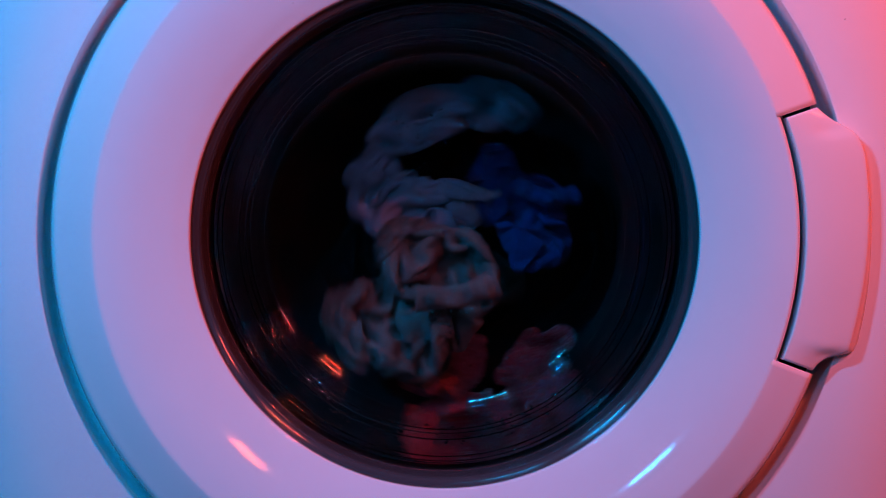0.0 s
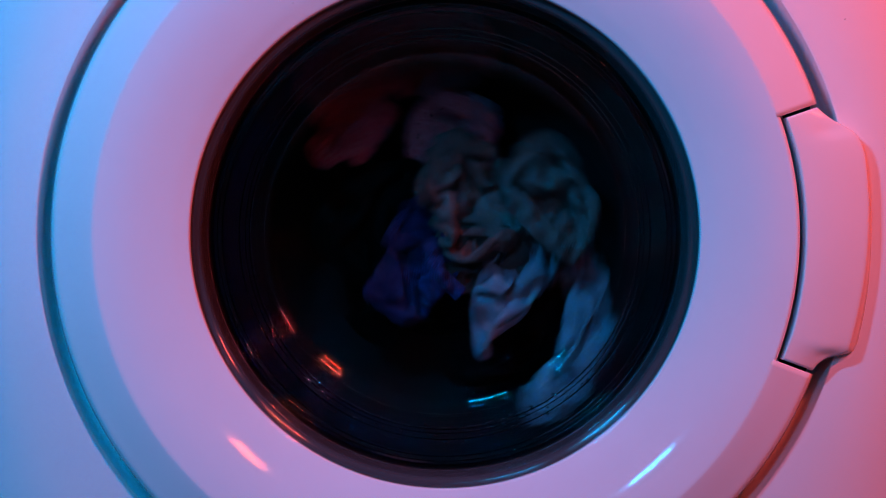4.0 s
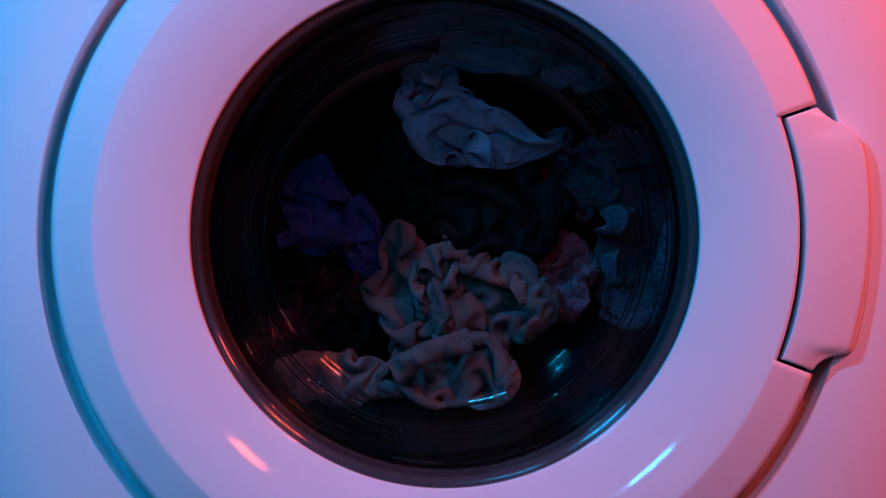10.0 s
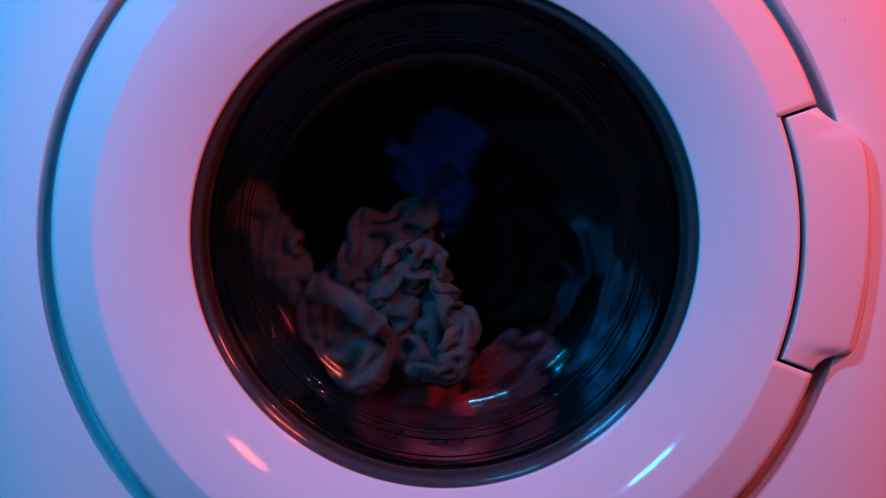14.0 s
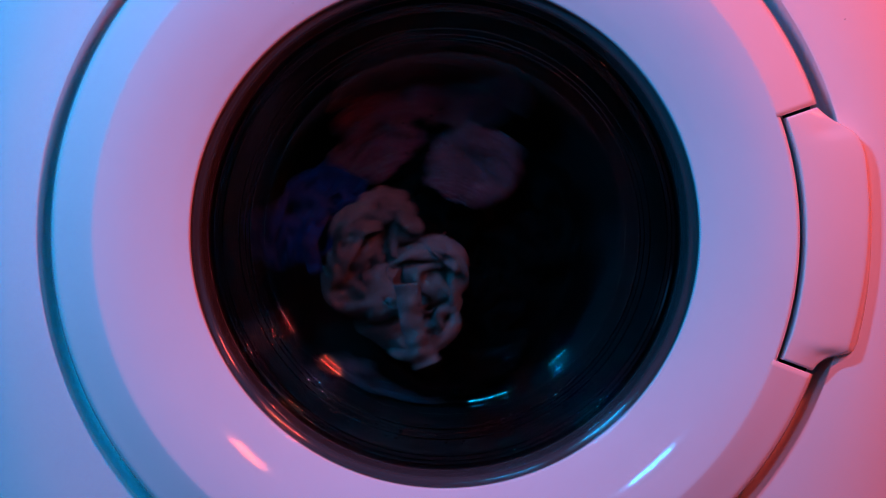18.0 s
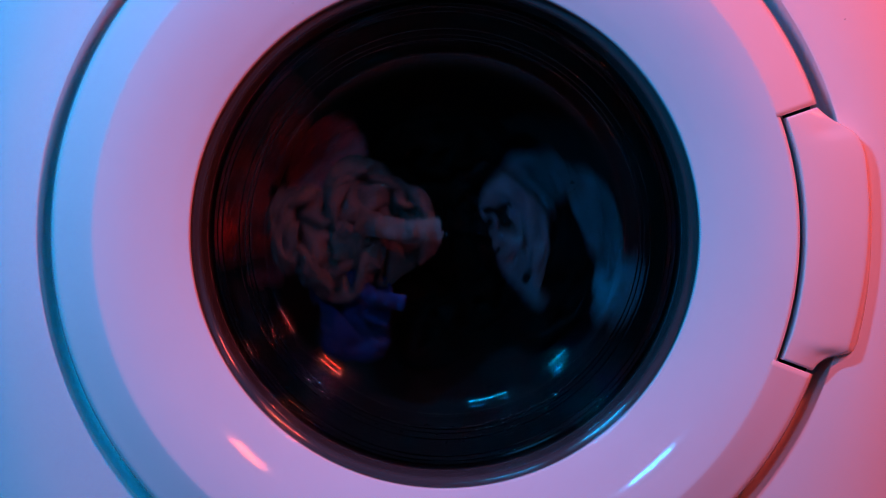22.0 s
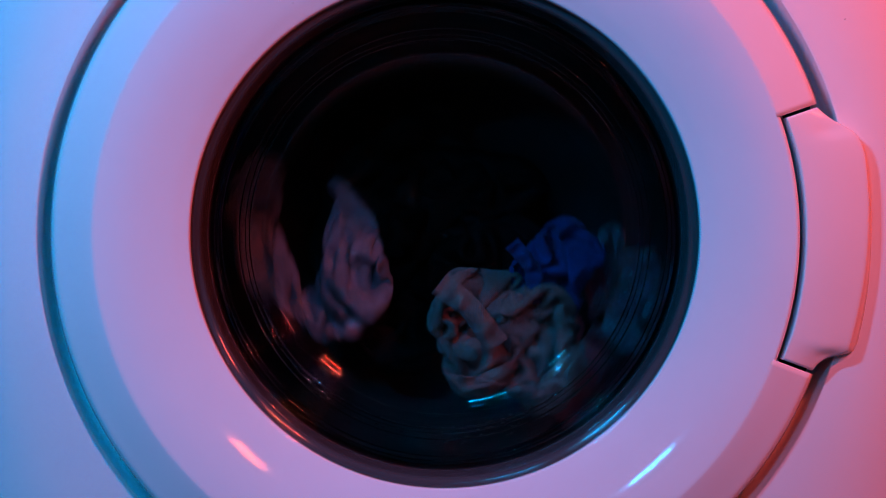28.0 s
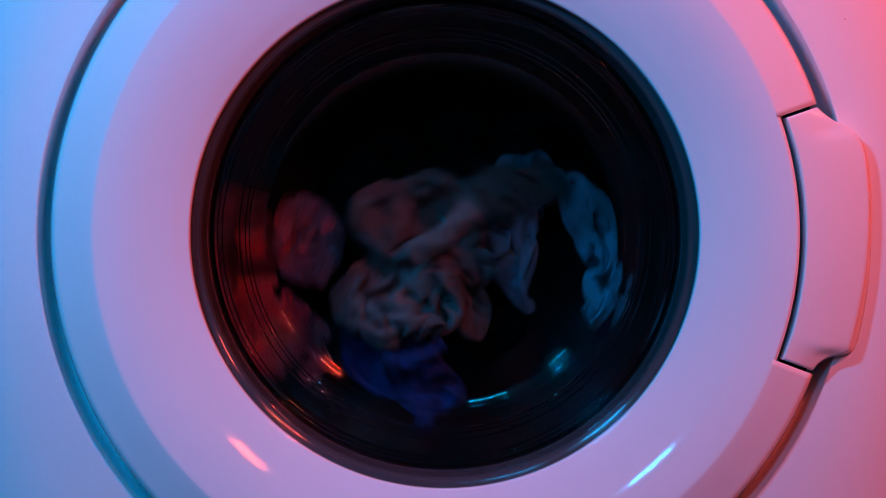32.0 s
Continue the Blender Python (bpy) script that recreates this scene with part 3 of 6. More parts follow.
    lump("seat", INKY, b, 0.095, 0.082, 0.040, 95, n=36)
    tube("leg", INKY, b, [(0.02, 0.006, -0.02), (0.07, 0.01, -0.045), (0.115, 0.01, -0.03), (0.14, 0.012, 0.02)], [0.02, 0.028, 0.028, 0.02], 0.7, 97, n=34)
    # added dark layer of cloth that keeps the back of the drum black
    c = tagged(new("black_back_layer"), "black crumpled cloth layer added to keep the drum's back dark", "clothing")
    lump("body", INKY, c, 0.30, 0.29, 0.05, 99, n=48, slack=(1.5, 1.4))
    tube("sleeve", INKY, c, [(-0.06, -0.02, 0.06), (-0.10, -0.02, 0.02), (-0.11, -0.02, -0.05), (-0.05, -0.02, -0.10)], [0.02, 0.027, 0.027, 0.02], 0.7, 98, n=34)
    return a, b, c


shirt, sleeve, shoulder, hem, lower_part = grey_sweater()
trousers = grey_trousers()
shorts = blue_shorts()
bath = towel()
black_a, black_b, black_c = black_clothes()


# ---- motion ----
def laps(rows):
    """Rows of seconds, place in mm from the drum's axis (across, inward, up) and turn in degrees, as poses."""
    return [(t, pose(x / 1000, y / 1000, AXIS + z / 1000, 0, -a, 0)) for t, x, y, z, a in rows]


def motions():
    walk(shirt, laps([
        (0, -15, 158, -58, -3072), (0.1, -7, 158, -70, -3037), (0.2, 23, 158, -81, -3003), (0.3, 34, 158, -78, -2968), (0.4, 41, 158, -72, -2933),
        (0.5, 65, 158, -54, -2898), (0.6, 80, 158, -39, -2864), (0.7, 79, 158, 6, -2829), (0.8, 49, 158, 26, -2794), (0.9, 33, 158, 18, -2760),
        (1, -7, 158, 14, -2725), (1.1, -39, 158, 12, -2690), (1.2, -45, 158, -38, -2656), (1.3, -21, 158, -66, -2621), (1.4, 1, 158, -70, -2586),
        (1.5, 45, 158, -66, -2552), (1.6, 77, 158, -16, -2517), (1.7, 67, 158, 18, -2482), (1.8, 39, 158, 34, -2447), (1.9, 16, 158, 24, -2413),
        (2, -7, 158, 2, -2378), (2.1, -26, 158, -17, -2343), (2.2, -35, 158, -36, -2309), (2.3, -18, 158, -59, -2274), (2.4, 8, 158, -74, -2239),
        (2.5, 33, 158, -68, -2204), (2.6, 52, 158, -50, -2170), (2.7, 56, 158, -18, -2135), (2.8, 51, 158, 10, -2100), (2.9, 40, 158, 12, -2066),
        (3, 25, 158, 6, -2031), (3.1, 8, 158, 8, -1996), (3.2, -8, 158, 2, -1962), (3.3, -21, 158, -32, -1927), (3.4, -17, 158, -62, -1892),
        (3.5, 21, 158, -60, -1858), (3.6, 41, 158, -66, -1823), (3.7, 60, 158, -48, -1788), (3.8, 69, 158, -22, -1753), (3.9, 60, 158, -2, -1719),
        (4, 41, 158, 12, -1684), (4.1, 21, 158, 14, -1649), (4.2, 1, 158, 6, -1615), (4.3, -14, 158, -19, -1580), (4.4, -19, 158, -46, -1545),
        (4.5, -5, 158, -62, -1510), (4.6, 17, 158, -68, -1476), (4.7, 43, 158, -57, -1441), (4.8, 61, 158, -38, -1406), (4.9, 59, 158, -13, -1372),
        (5, 45, 158, 8, -1337), (5.1, 25, 158, 13, -1302), (5.2, 5, 158, 6, -1268), (5.3, -9, 158, -22, -1233), (5.4, -9, 158, -50, -1198),
        (5.5, 16, 158, -58, -1164), (5.6, 17, 158, -72, -1129), (5.7, 41, 158, -64, -1094), (5.8, 55, 158, -44, -1059), (5.9, 55, 158, -23, -1025),
        (6, 47, 158, -12, -990), (6.1, 43, 158, -10, -955), (6.2, 26, 158, -8, -919), (6.3, 0, 158, -22, -884), (6.4, -9, 158, -46, -848),
        (6.5, 1, 158, -46, -812), (6.6, 18, 158, -56, -777), (6.7, 45, 158, -46, -742), (6.8, 51, 158, -30, -706), (6.9, 45, 158, -22, -670),
        (7, 43, 158, -10, -635), (7.1, 39, 158, -1, -600), (7.2, 31, 158, 0, -565), (7.3, 17, 158, -16, -530), (7.4, 5, 158, -34, -495),
        (7.5, 5, 158, -44, -460), (7.6, 12, 158, -48, -425), (7.7, 25, 158, -41, -390), (7.8, 37, 158, -32, -355), (7.9, 41, 158, -29, -320),
        (8, 41, 158, -26, -285), (8.1, 45, 158, -17, -238), (8.2, 45, 158, -12, -190), (8.3, 33, 158, -20, -145), (8.4, 20, 158, -30, -100),
        (8.5, 18, 158, -30, -72), (8.6, 19, 158, -30, -44), (8.7, 20, 158, -35, -30), (8.8, 21, 158, -42, -15), (8.9, 23, 158, -48, -4),
        (9, 25, 158, -52, 8), (9.1, 27, 158, -51, 13), (9.2, 28, 158, -48, 18), (9.3, 28, 158, -48, 16), (9.4, 27, 158, -48, 15),
        (9.5, 26, 158, -49, 13), (9.6, 24, 158, -51, 10), (9.7, 21, 158, -54, 8), (9.8, 18, 158, -56, 5), (9.9, 14, 158, -59, 2),
        (10, 10, 158, -61, 0), (13.3, 10, 158, -61, 0), (13.4, 10, 158, -61, 0), (13.5, 11, 158, -60, -3), (13.6, 5, 158, -56, -10),
        (13.7, -7, 158, -53, -18), (13.8, -23, 158, -56, -29), (13.9, -37, 158, -58, -40), (14, -39, 158, -52, -55), (14.1, -41, 158, -44, -75),
        (14.2, -45, 158, -34, -92), (14.3, -47, 158, -26, -110), (14.4, -43, 158, -24, -130), (14.5, -39, 158, -22, -150),
        (14.6, -40, 158, -13, -185), (14.7, -39, 158, -6, -219), (14.8, -28, 158, -12, -254), (14.9, -19, 158, -22, -289), (15, -26, 158, -33, -324),
        (15.1, -39, 158, -42, -358), (15.2, -51, 158, -45, -393), (15.3, -59, 158, -42, -428), (15.4, -57, 158, -29, -463),
        (15.5, -51, 158, -14, -498), (15.6, -46, 158, -7, -532), (15.7, -39, 158, -6, -567), (15.8, -28, 158, -15, -602),
        (15.9, -21, 158, -26, -637), (16, -27, 158, -36, -671), (16.1, -39, 158, -42, -706), (16.2, -51, 158, -43, -741),
        (16.3, -59, 158, -38, -776), (16.4, -52, 158, -24, -810), (16.5, -43, 158, -10, -845), (16.6, -45, 158, -4, -879),
        (16.7, -45, 158, -4, -914), (16.8, -22, 158, -20, -948), (16.9, -24, 158, -26, -982), (17, -29, 158, -42, -1016),
        (17.1, -39, 158, -42, -1051), (17.2, -43, 158, -38, -1085), (17.3, -59, 158, -46, -1119), (17.4, -61, 158, -34, -1154),
        (17.5, -50, 158, -30, -1188), (17.6, -39, 158, -26, -1222), (17.7, -40, 158, -26, -1256), (17.8, -45, 158, -36, -1291),
        (17.9, -34, 158, -42, -1325), (18, -39, 158, -40, -1359), (18.1, -36, 158, -30, -1394), (18.2, -32, 158, -20, -1428),
        (18.3, -34, 158, -22, -1462), (18.4, -37, 158, -28, -1496), (18.5, -40, 158, -34, -1531), (18.6, -42, 158, -36, -1565),
        (18.7, -41, 158, -28, -1599), (18.8, -39, 158, -20, -1634), (18.9, -37, 158, -24, -1668), (19, -35, 158, -30, -1702),
        (19.1, -32, 158, -27, -1736), (19.2, -29, 158, -23, -1771), (19.3, -26, 158, -21, -1805), (19.4, -26, 158, -23, -1839),
        (19.5, -31, 158, -37, -1874), (19.6, -39, 158, -47, -1908), (19.7, -51, 158, -40, -1942), (19.8, -59, 158, -26, -1976),
        (19.9, -55, 158, -14, -2011), (20, -45, 158, -4, -2045), (20.1, -27, 158, -0, -2079), (20.2, -10, 158, -6, -2114),
        (20.3, 2, 158, -34, -2148), (20.4, 2, 158, -62, -2182), (20.5, -21, 158, -68, -2216), (20.6, -48, 158, -62, -2251),
        (20.7, -63, 158, -41, -2285), (20.8, -69, 158, -17, -2319), (20.9, -64, 158, -5, -2354), (21, -50, 158, 0, -2388),
        (21.1, -24, 158, -4, -2422), (21.2, -1, 158, -13, -2456), (21.3, 6, 158, -29, -2491), (21.4, 0, 158, -44, -2525),
        (21.5, -24, 158, -47, -2559), (21.6, -48, 158, -44, -2594), (21.7, -51, 158, -42, -2628), (21.8, -50, 158, -36, -2662),
        (21.9, -58, 158, -19, -2696), (22, -60, 158, -4, -2731), (22.1, -37, 158, -2, -2765), (22.2, -11, 158, -7, -2799),
        (22.3, 1, 158, -13, -2834), (22.4, 4, 158, -23, -2868), (22.5, -8, 158, -41, -2902), (22.6, -26, 158, -55, -2936),
        (22.7, -42, 158, -53, -2971), (22.8, -55, 158, -47, -3005), (22.9, -55, 158, -49, -3030), (23, -53, 158, -52, -3055),
        (23.1, -60, 158, -52, -3064), (23.2, -67, 158, -51, -3072), (23.3, -67, 158, -51, -3071), (23.4, -65, 158, -52, -3070),
        (23.5, -63, 158, -55, -3068), (23.6, -61, 158, -59, -3065), (23.7, -56, 158, -63, -3062), (23.8, -51, 158, -68, -3060),
        (23.9, -45, 158, -73, -3058), (24, -40, 158, -76, -3055), (24.1, -38, 158, -78, -3055), (24.2, -37, 158, -78, -3054),
        (24.3, -35, 158, -79, -3054), (24.4, -32, 158, -80, -3053), (24.5, -31, 158, -80, -3053), (24.6, -31, 158, -80, -3052),
        (27.4, -20, 158, -82, -3030), (27.5, -19, 158, -82, -3026), (27.6, -17, 158, -81, -3022), (27.7, -9, 158, -80, -3006),
        (27.8, 10, 158, -76, -2990), (27.9, 33, 158, -72, -2970), (28, 45, 158, -65, -2950), (28.1, 47, 158, -55, -2920),
        (28.2, 51, 158, -47, -2890), (28.3, 49, 158, -34, -2860), (28.4, 52, 158, -18, -2830), (28.5, 55, 158, -2, -2800),
        (28.6, 42, 158, 10, -2768), (28.7, 28, 158, 11, -2736), (28.8, 4, 158, 3, -2704), (28.9, -10, 158, -30, -2672), (29, -6, 158, -48, -2640),
        (29.1, 4, 158, -54, -2605), (29.2, 16, 158, -52, -2571), (29.3, 27, 158, -51, -2536), (29.4, 36, 158, -44, -2502),
        (29.5, 45, 158, -24, -2468), (29.6, 47, 158, -4, -2433), (29.7, 30, 158, 7, -2399), (29.8, 10, 158, 6, -2364), (29.9, 2, 158, -19, -2330),
        (30, 0, 158, -46, -2295), (30.1, 6, 158, -53, -2260), (30.2, 17, 158, -50, -2226), (30.3, 34, 158, -40, -2191), (30.4, 47, 158, -26, -2157),
        (30.5, 48, 158, -10, -2122), (30.6, 42, 158, 1, -2088), (30.7, 31, 158, -0, -2054), (30.8, 16, 158, -10, -2019), (30.9, -5, 158, -28, -1985),
        (31, -19, 158, -46, -1950), (31.1, -6, 158, -53, -1915), (31.2, 15, 158, -55, -1881), (31.3, 30, 158, -56, -1846),
        (31.4, 42, 158, -51, -1812), (31.5, 54, 158, -31, -1778), (31.6, 57, 158, -9, -1743), (31.7, 44, 158, 2, -1709), (31.8, 31, 158, 3, -1674),
        (31.9, 15, 158, -10, -1640), (32, -13, 158, -24, -1605),
    ]))
    walk(trousers, laps([
        (0, -1, 180, 52, 388), (0.1, -42, 180, 42, 427), (0.2, -90, 180, -0, 472), (0.3, -86, 180, -59, 507), (0.4, -49, 180, -87, 535),
        (0.5, -6, 180, -102, 564), (0.6, 31, 180, -101, 587), (0.7, 59, 180, -81, 608), (0.8, 80, 180, -58, 627), (0.9, 88, 180, -21, 651),
        (1, 79, 180, 23, 681), (1.1, 58, 180, 61, 709), (1.2, 10, 180, 69, 741), (1.3, -72, 180, 36, 805), (1.4, -97, 180, -51, 861),
        (1.5, -35, 180, -97, 906), (1.6, 14, 180, -96, 937), (1.7, 55, 180, -74, 969), (1.8, 78, 180, -37, 999), (1.9, 86, 180, -4, 1022),
        (2, 80, 180, 29, 1044), (2.1, 54, 180, 57, 1069), (2.2, 13, 180, 73, 1099), (2.3, -63, 180, 52, 1153), (2.4, -91, 180, -26, 1207),
        (2.5, -72, 180, -71, 1238), (2.6, -38, 180, -98, 1265), (2.7, 5, 180, -108, 1291), (2.8, 49, 180, -99, 1317), (2.9, 89, 180, -74, 1342),
        (3, 115, 180, -29, 1369), (3.1, 107, 180, 32, 1400), (3.2, 64, 180, 81, 1433), (3.3, -13, 180, 91, 1475), (3.4, -72, 180, 48, 1519),
        (3.5, -94, 180, -17, 1562), (3.6, -77, 180, -73, 1597), (3.7, -41, 180, -96, 1622), (3.8, -2, 180, -101, 1647), (3.9, 40, 180, -89, 1675),
        (4, 71, 180, -60, 1703), (4.1, 88, 180, -19, 1733), (4.2, 82, 180, 27, 1762), (4.3, 44, 180, 60, 1796), (4.4, -5, 180, 66, 1832),
        (4.5, -65, 180, 43, 1879), (4.6, -92, 180, -23, 1926), (4.7, -70, 180, -71, 1959), (4.8, -28, 180, -97, 1990), (4.9, 22, 180, -100, 2022),
        (5, 66, 180, -76, 2053), (5.1, 89, 180, -33, 2084), (5.2, 86, 180, 18, 2116), (5.3, 34, 180, 67, 2164), (5.4, -34, 180, 62, 2213),
        (5.5, -80, 180, 28, 2252), (5.6, -97, 180, -41, 2296), (5.7, -74, 180, -93, 2326), (5.8, -20, 180, -117, 2357), (5.9, 57, 180, -107, 2398),
        (6, 104, 180, -53, 2436), (6.1, 112, 180, 7, 2467), (6.2, 86, 180, 43, 2490), (6.3, 53, 180, 67, 2514), (6.4, -15, 180, 75, 2558),
        (6.5, -60, 180, 60, 2589), (6.6, -99, 180, 27, 2617), (6.7, -104, 180, -55, 2661), (6.8, -32, 180, -106, 2709), (6.9, 32, 180, -104, 2747),
        (7, 101, 180, -42, 2800), (7.1, 105, 180, 14, 2831), (7.2, 83, 180, 59, 2858), (7.3, 38, 180, 81, 2885), (7.4, -8, 180, 80, 2913),
        (7.5, -55, 180, 70, 2943), (7.6, -96, 180, 34, 2973), (7.7, -105, 180, -35, 3011), (7.8, -66, 180, -97, 3051), (7.9, 16, 180, -120, 3096),
        (8, 88, 180, -80, 3140), (8.1, 113, 180, -30, 3168), (8.2, 110, 180, 22, 3194), (8.3, 70, 180, 64, 3225), (8.4, 20, 180, 77, 3255),
        (8.5, -13, 210, 81, 3276), (8.6, -43, 240, 77, 3294), (8.7, -60, 270, 78, 3302), (8.8, -73, 270, 78, 3307), (8.9, -77, 270, 78, 3309),
        (9, -79, 270, 78, 3309), (9.1, -78, 270, 80, 3308), (9.2, -76, 270, 83, 3307), (9.3, -69, 270, 87, 3303), (9.4, -60, 244, 89, 3299),
        (9.5, -50, 219, 88, 3295), (9.6, -39, 193, 86, 3290), (9.7, -21, 168, 86, 3280), (9.8, -3, 142, 85, 3269), (9.9, 19, 142, 94, 3258),
        (10, 41, 142, 99, 3247), (13.3, 45, 142, 99, 3246), (13.4, 46, 142, 96, 3244), (13.5, 51, 166, 94, 3242), (13.6, 67, 191, 84, 3233),
        (13.7, 85, 215, 68, 3221), (13.8, 112, 265, 33, 3199), (13.9, 123, 310, -14, 3176), (14, 116, 310, -64, 3153), (14.1, 74, 310, -105, 3126),
        (14.2, 11, 310, -120, 3094), (14.3, -62, 310, -96, 3052), (14.4, -96, 310, -26, 3007), (14.5, -66, 310, 44, 2958),
        (14.6, -15, 310, 72, 2918), (14.7, 39, 310, 65, 2880), (14.8, 78, 310, 25, 2842), (14.9, 84, 310, -31, 2804), (15, 54, 310, -79, 2766),
        (15.1, 1, 310, -98, 2728), (15.2, -54, 310, -80, 2690), (15.3, -86, 310, -33, 2652), (15.4, -82, 310, 25, 2614), (15.5, -43, 310, 69, 2576),
        (15.6, 15, 310, 79, 2538), (15.7, 67, 310, 51, 2500), (15.8, 91, 310, -4, 2462), (15.9, 77, 310, -62, 2424), (16, 29, 310, -99, 2386),
        (16.1, -32, 310, -99, 2348), (16.2, -80, 310, -61, 2310), (16.3, -94, 310, -1, 2272), (16.4, -69, 310, 55, 2234), (16.5, -14, 310, 82, 2196),
        (16.6, 37, 310, 56, 2159), (16.7, 69, 310, -2, 2105), (16.8, 54, 310, -69, 2051), (16.9, 5, 310, -95, 2012), (17, -28, 310, -99, 1990),
        (17.1, -74, 310, -84, 1963), (17.2, -100, 310, -36, 1932), (17.3, -103, 310, 2, 1911), (17.4, -97, 315, 37, 1892),
        (17.5, -70, 336, 69, 1869), (17.6, -29, 336, 80, 1846), (17.7, 45, 336, 55, 1793), (17.8, 58, 336, -25, 1724), (17.9, 33, 336, -74, 1675),
        (18, -26, 336, -95, 1631), (18.1, -57, 336, -86, 1611), (18.2, -80, 336, -68, 1594), (18.3, -89, 336, -30, 1570), (18.4, -81, 336, 9, 1544),
        (18.5, -49, 336, 51, 1506), (18.6, 1, 336, 67, 1467), (18.7, 59, 336, 66, 1430), (18.8, 111, 336, 22, 1394), (18.9, 104, 336, -43, 1361),
        (19, 63, 336, -88, 1327), (19.1, 3, 336, -114, 1290), (19.2, -62, 336, -99, 1253), (19.3, -95, 336, -54, 1222), (19.4, -99, 336, -1, 1192),
        (19.5, -70, 336, 49, 1157), (19.6, -22, 319, 75, 1122), (19.7, 35, 302, 87, 1089), (19.8, 96, 284, 62, 1055), (19.9, 123, 267, -9, 1019),
        (20, 100, 250, -83, 982), (20.1, 28, 250, -132, 941), (20.2, -57, 250, -124, 901), (20.3, -110, 250, -90, 874), (20.4, -141, 250, -37, 849),
        (20.5, -137, 250, 25, 823), (20.6, -104, 250, 76, 798), (20.7, -44, 250, 101, 770), (20.8, 19, 250, 93, 737), (20.9, 94, 250, 36, 685),
        (21, 96, 250, -59, 631), (21.1, 51, 250, -109, 595), (21.2, -12, 250, -126, 562), (21.3, -84, 250, -109, 527), (21.4, -136, 250, -51, 494),
        (21.5, -142, 250, 12, 469), (21.6, -120, 250, 66, 445), (21.7, -74, 250, 91, 424), (21.8, -21, 250, 96, 399), (21.9, 59, 250, 69, 352),
        (22, 93, 250, -5, 301), (22.1, 74, 250, -78, 256), (22.2, 8, 250, -122, 212), (22.3, -71, 250, -119, 175), (22.4, -135, 250, -69, 141),
        (22.5, -155, 250, -24, 123), (22.6, -146, 250, 21, 106), (22.7, -107, 240, 64, 83), (22.8, -58, 230, 86, 59), (22.9, 2, 220, 93, 27),
        (23, 51, 210, 73, -3), (23.1, 72, 200, 61, -17), (23.2, 86, 190, 49, -27), (23.3, 88, 190, 45, -30), (23.4, 87, 190, 43, -31),
        (23.5, 83, 190, 46, -28), (23.6, 78, 190, 49, -25), (23.7, 76, 190, 55, -21), (23.8, 73, 190, 61, -18), (23.9, 68, 190, 65, -14),
        (24, 63, 190, 68, -11), (24.1, 60, 190, 70, -9), (24.2, 57, 190, 71, -7), (24.3, 55, 190, 73, -5), (24.4, 52, 190, 74, -4),
        (24.5, 51, 190, 74, -3), (24.6, 51, 190, 74, -3), (27.4, 21, 190, 73, 13), (27.5, 17, 190, 73, 16), (27.6, 10, 190, 74, 21),
        (27.7, -11, 194, 75, 35), (27.8, -42, 198, 63, 57), (27.9, -74, 202, 36, 86), (28, -102, 206, -9, 117), (28.1, -106, 210, -57, 142),
        (28.2, -74, 214, -96, 167), (28.3, 1, 218, -114, 208), (28.4, 68, 222, -90, 248), (28.5, 103, 226, -47, 278), (28.6, 111, 230, 4, 306),
        (28.7, 90, 252, 38, 326), (28.8, 58, 273, 55, 347), (28.9, 18, 295, 45, 370), (29, -7, 295, 22, 399), (29.1, -44, 295, 5, 458),
        (29.2, -53, 279, -50, 514), (29.3, -54, 262, -71, 526), (29.4, -50, 246, -90, 536), (29.5, 11, 230, -98, 575), (29.6, 63, 243, -66, 617),
        (29.7, 83, 257, -25, 649), (29.8, 79, 270, 18, 678), (29.9, 53, 270, 48, 706), (30, 18, 270, 61, 734), (30.1, -18, 270, 60, 762),
        (30.2, -53, 270, 42, 793), (30.3, -91, 259, -2, 832), (30.4, -87, 248, -71, 872), (30.5, -33, 236, -103, 908), (30.6, 23, 225, -96, 943),
        (30.7, 61, 225, -75, 971), (30.8, 86, 225, -41, 999), (30.9, 86, 225, -1, 1025), (31, 69, 225, 33, 1050), (31.1, 42, 225, 57, 1076),
        (31.2, 3, 225, 68, 1106), (31.3, -57, 225, 42, 1155), (31.4, -77, 225, -22, 1206), (31.5, -55, 225, -70, 1245), (31.6, -11, 225, -95, 1281),
        (31.7, 26, 225, -89, 1306), (31.8, 59, 225, -76, 1330), (31.9, 76, 225, -35, 1360), (32, 82, 225, -8, 1380),
    ]))
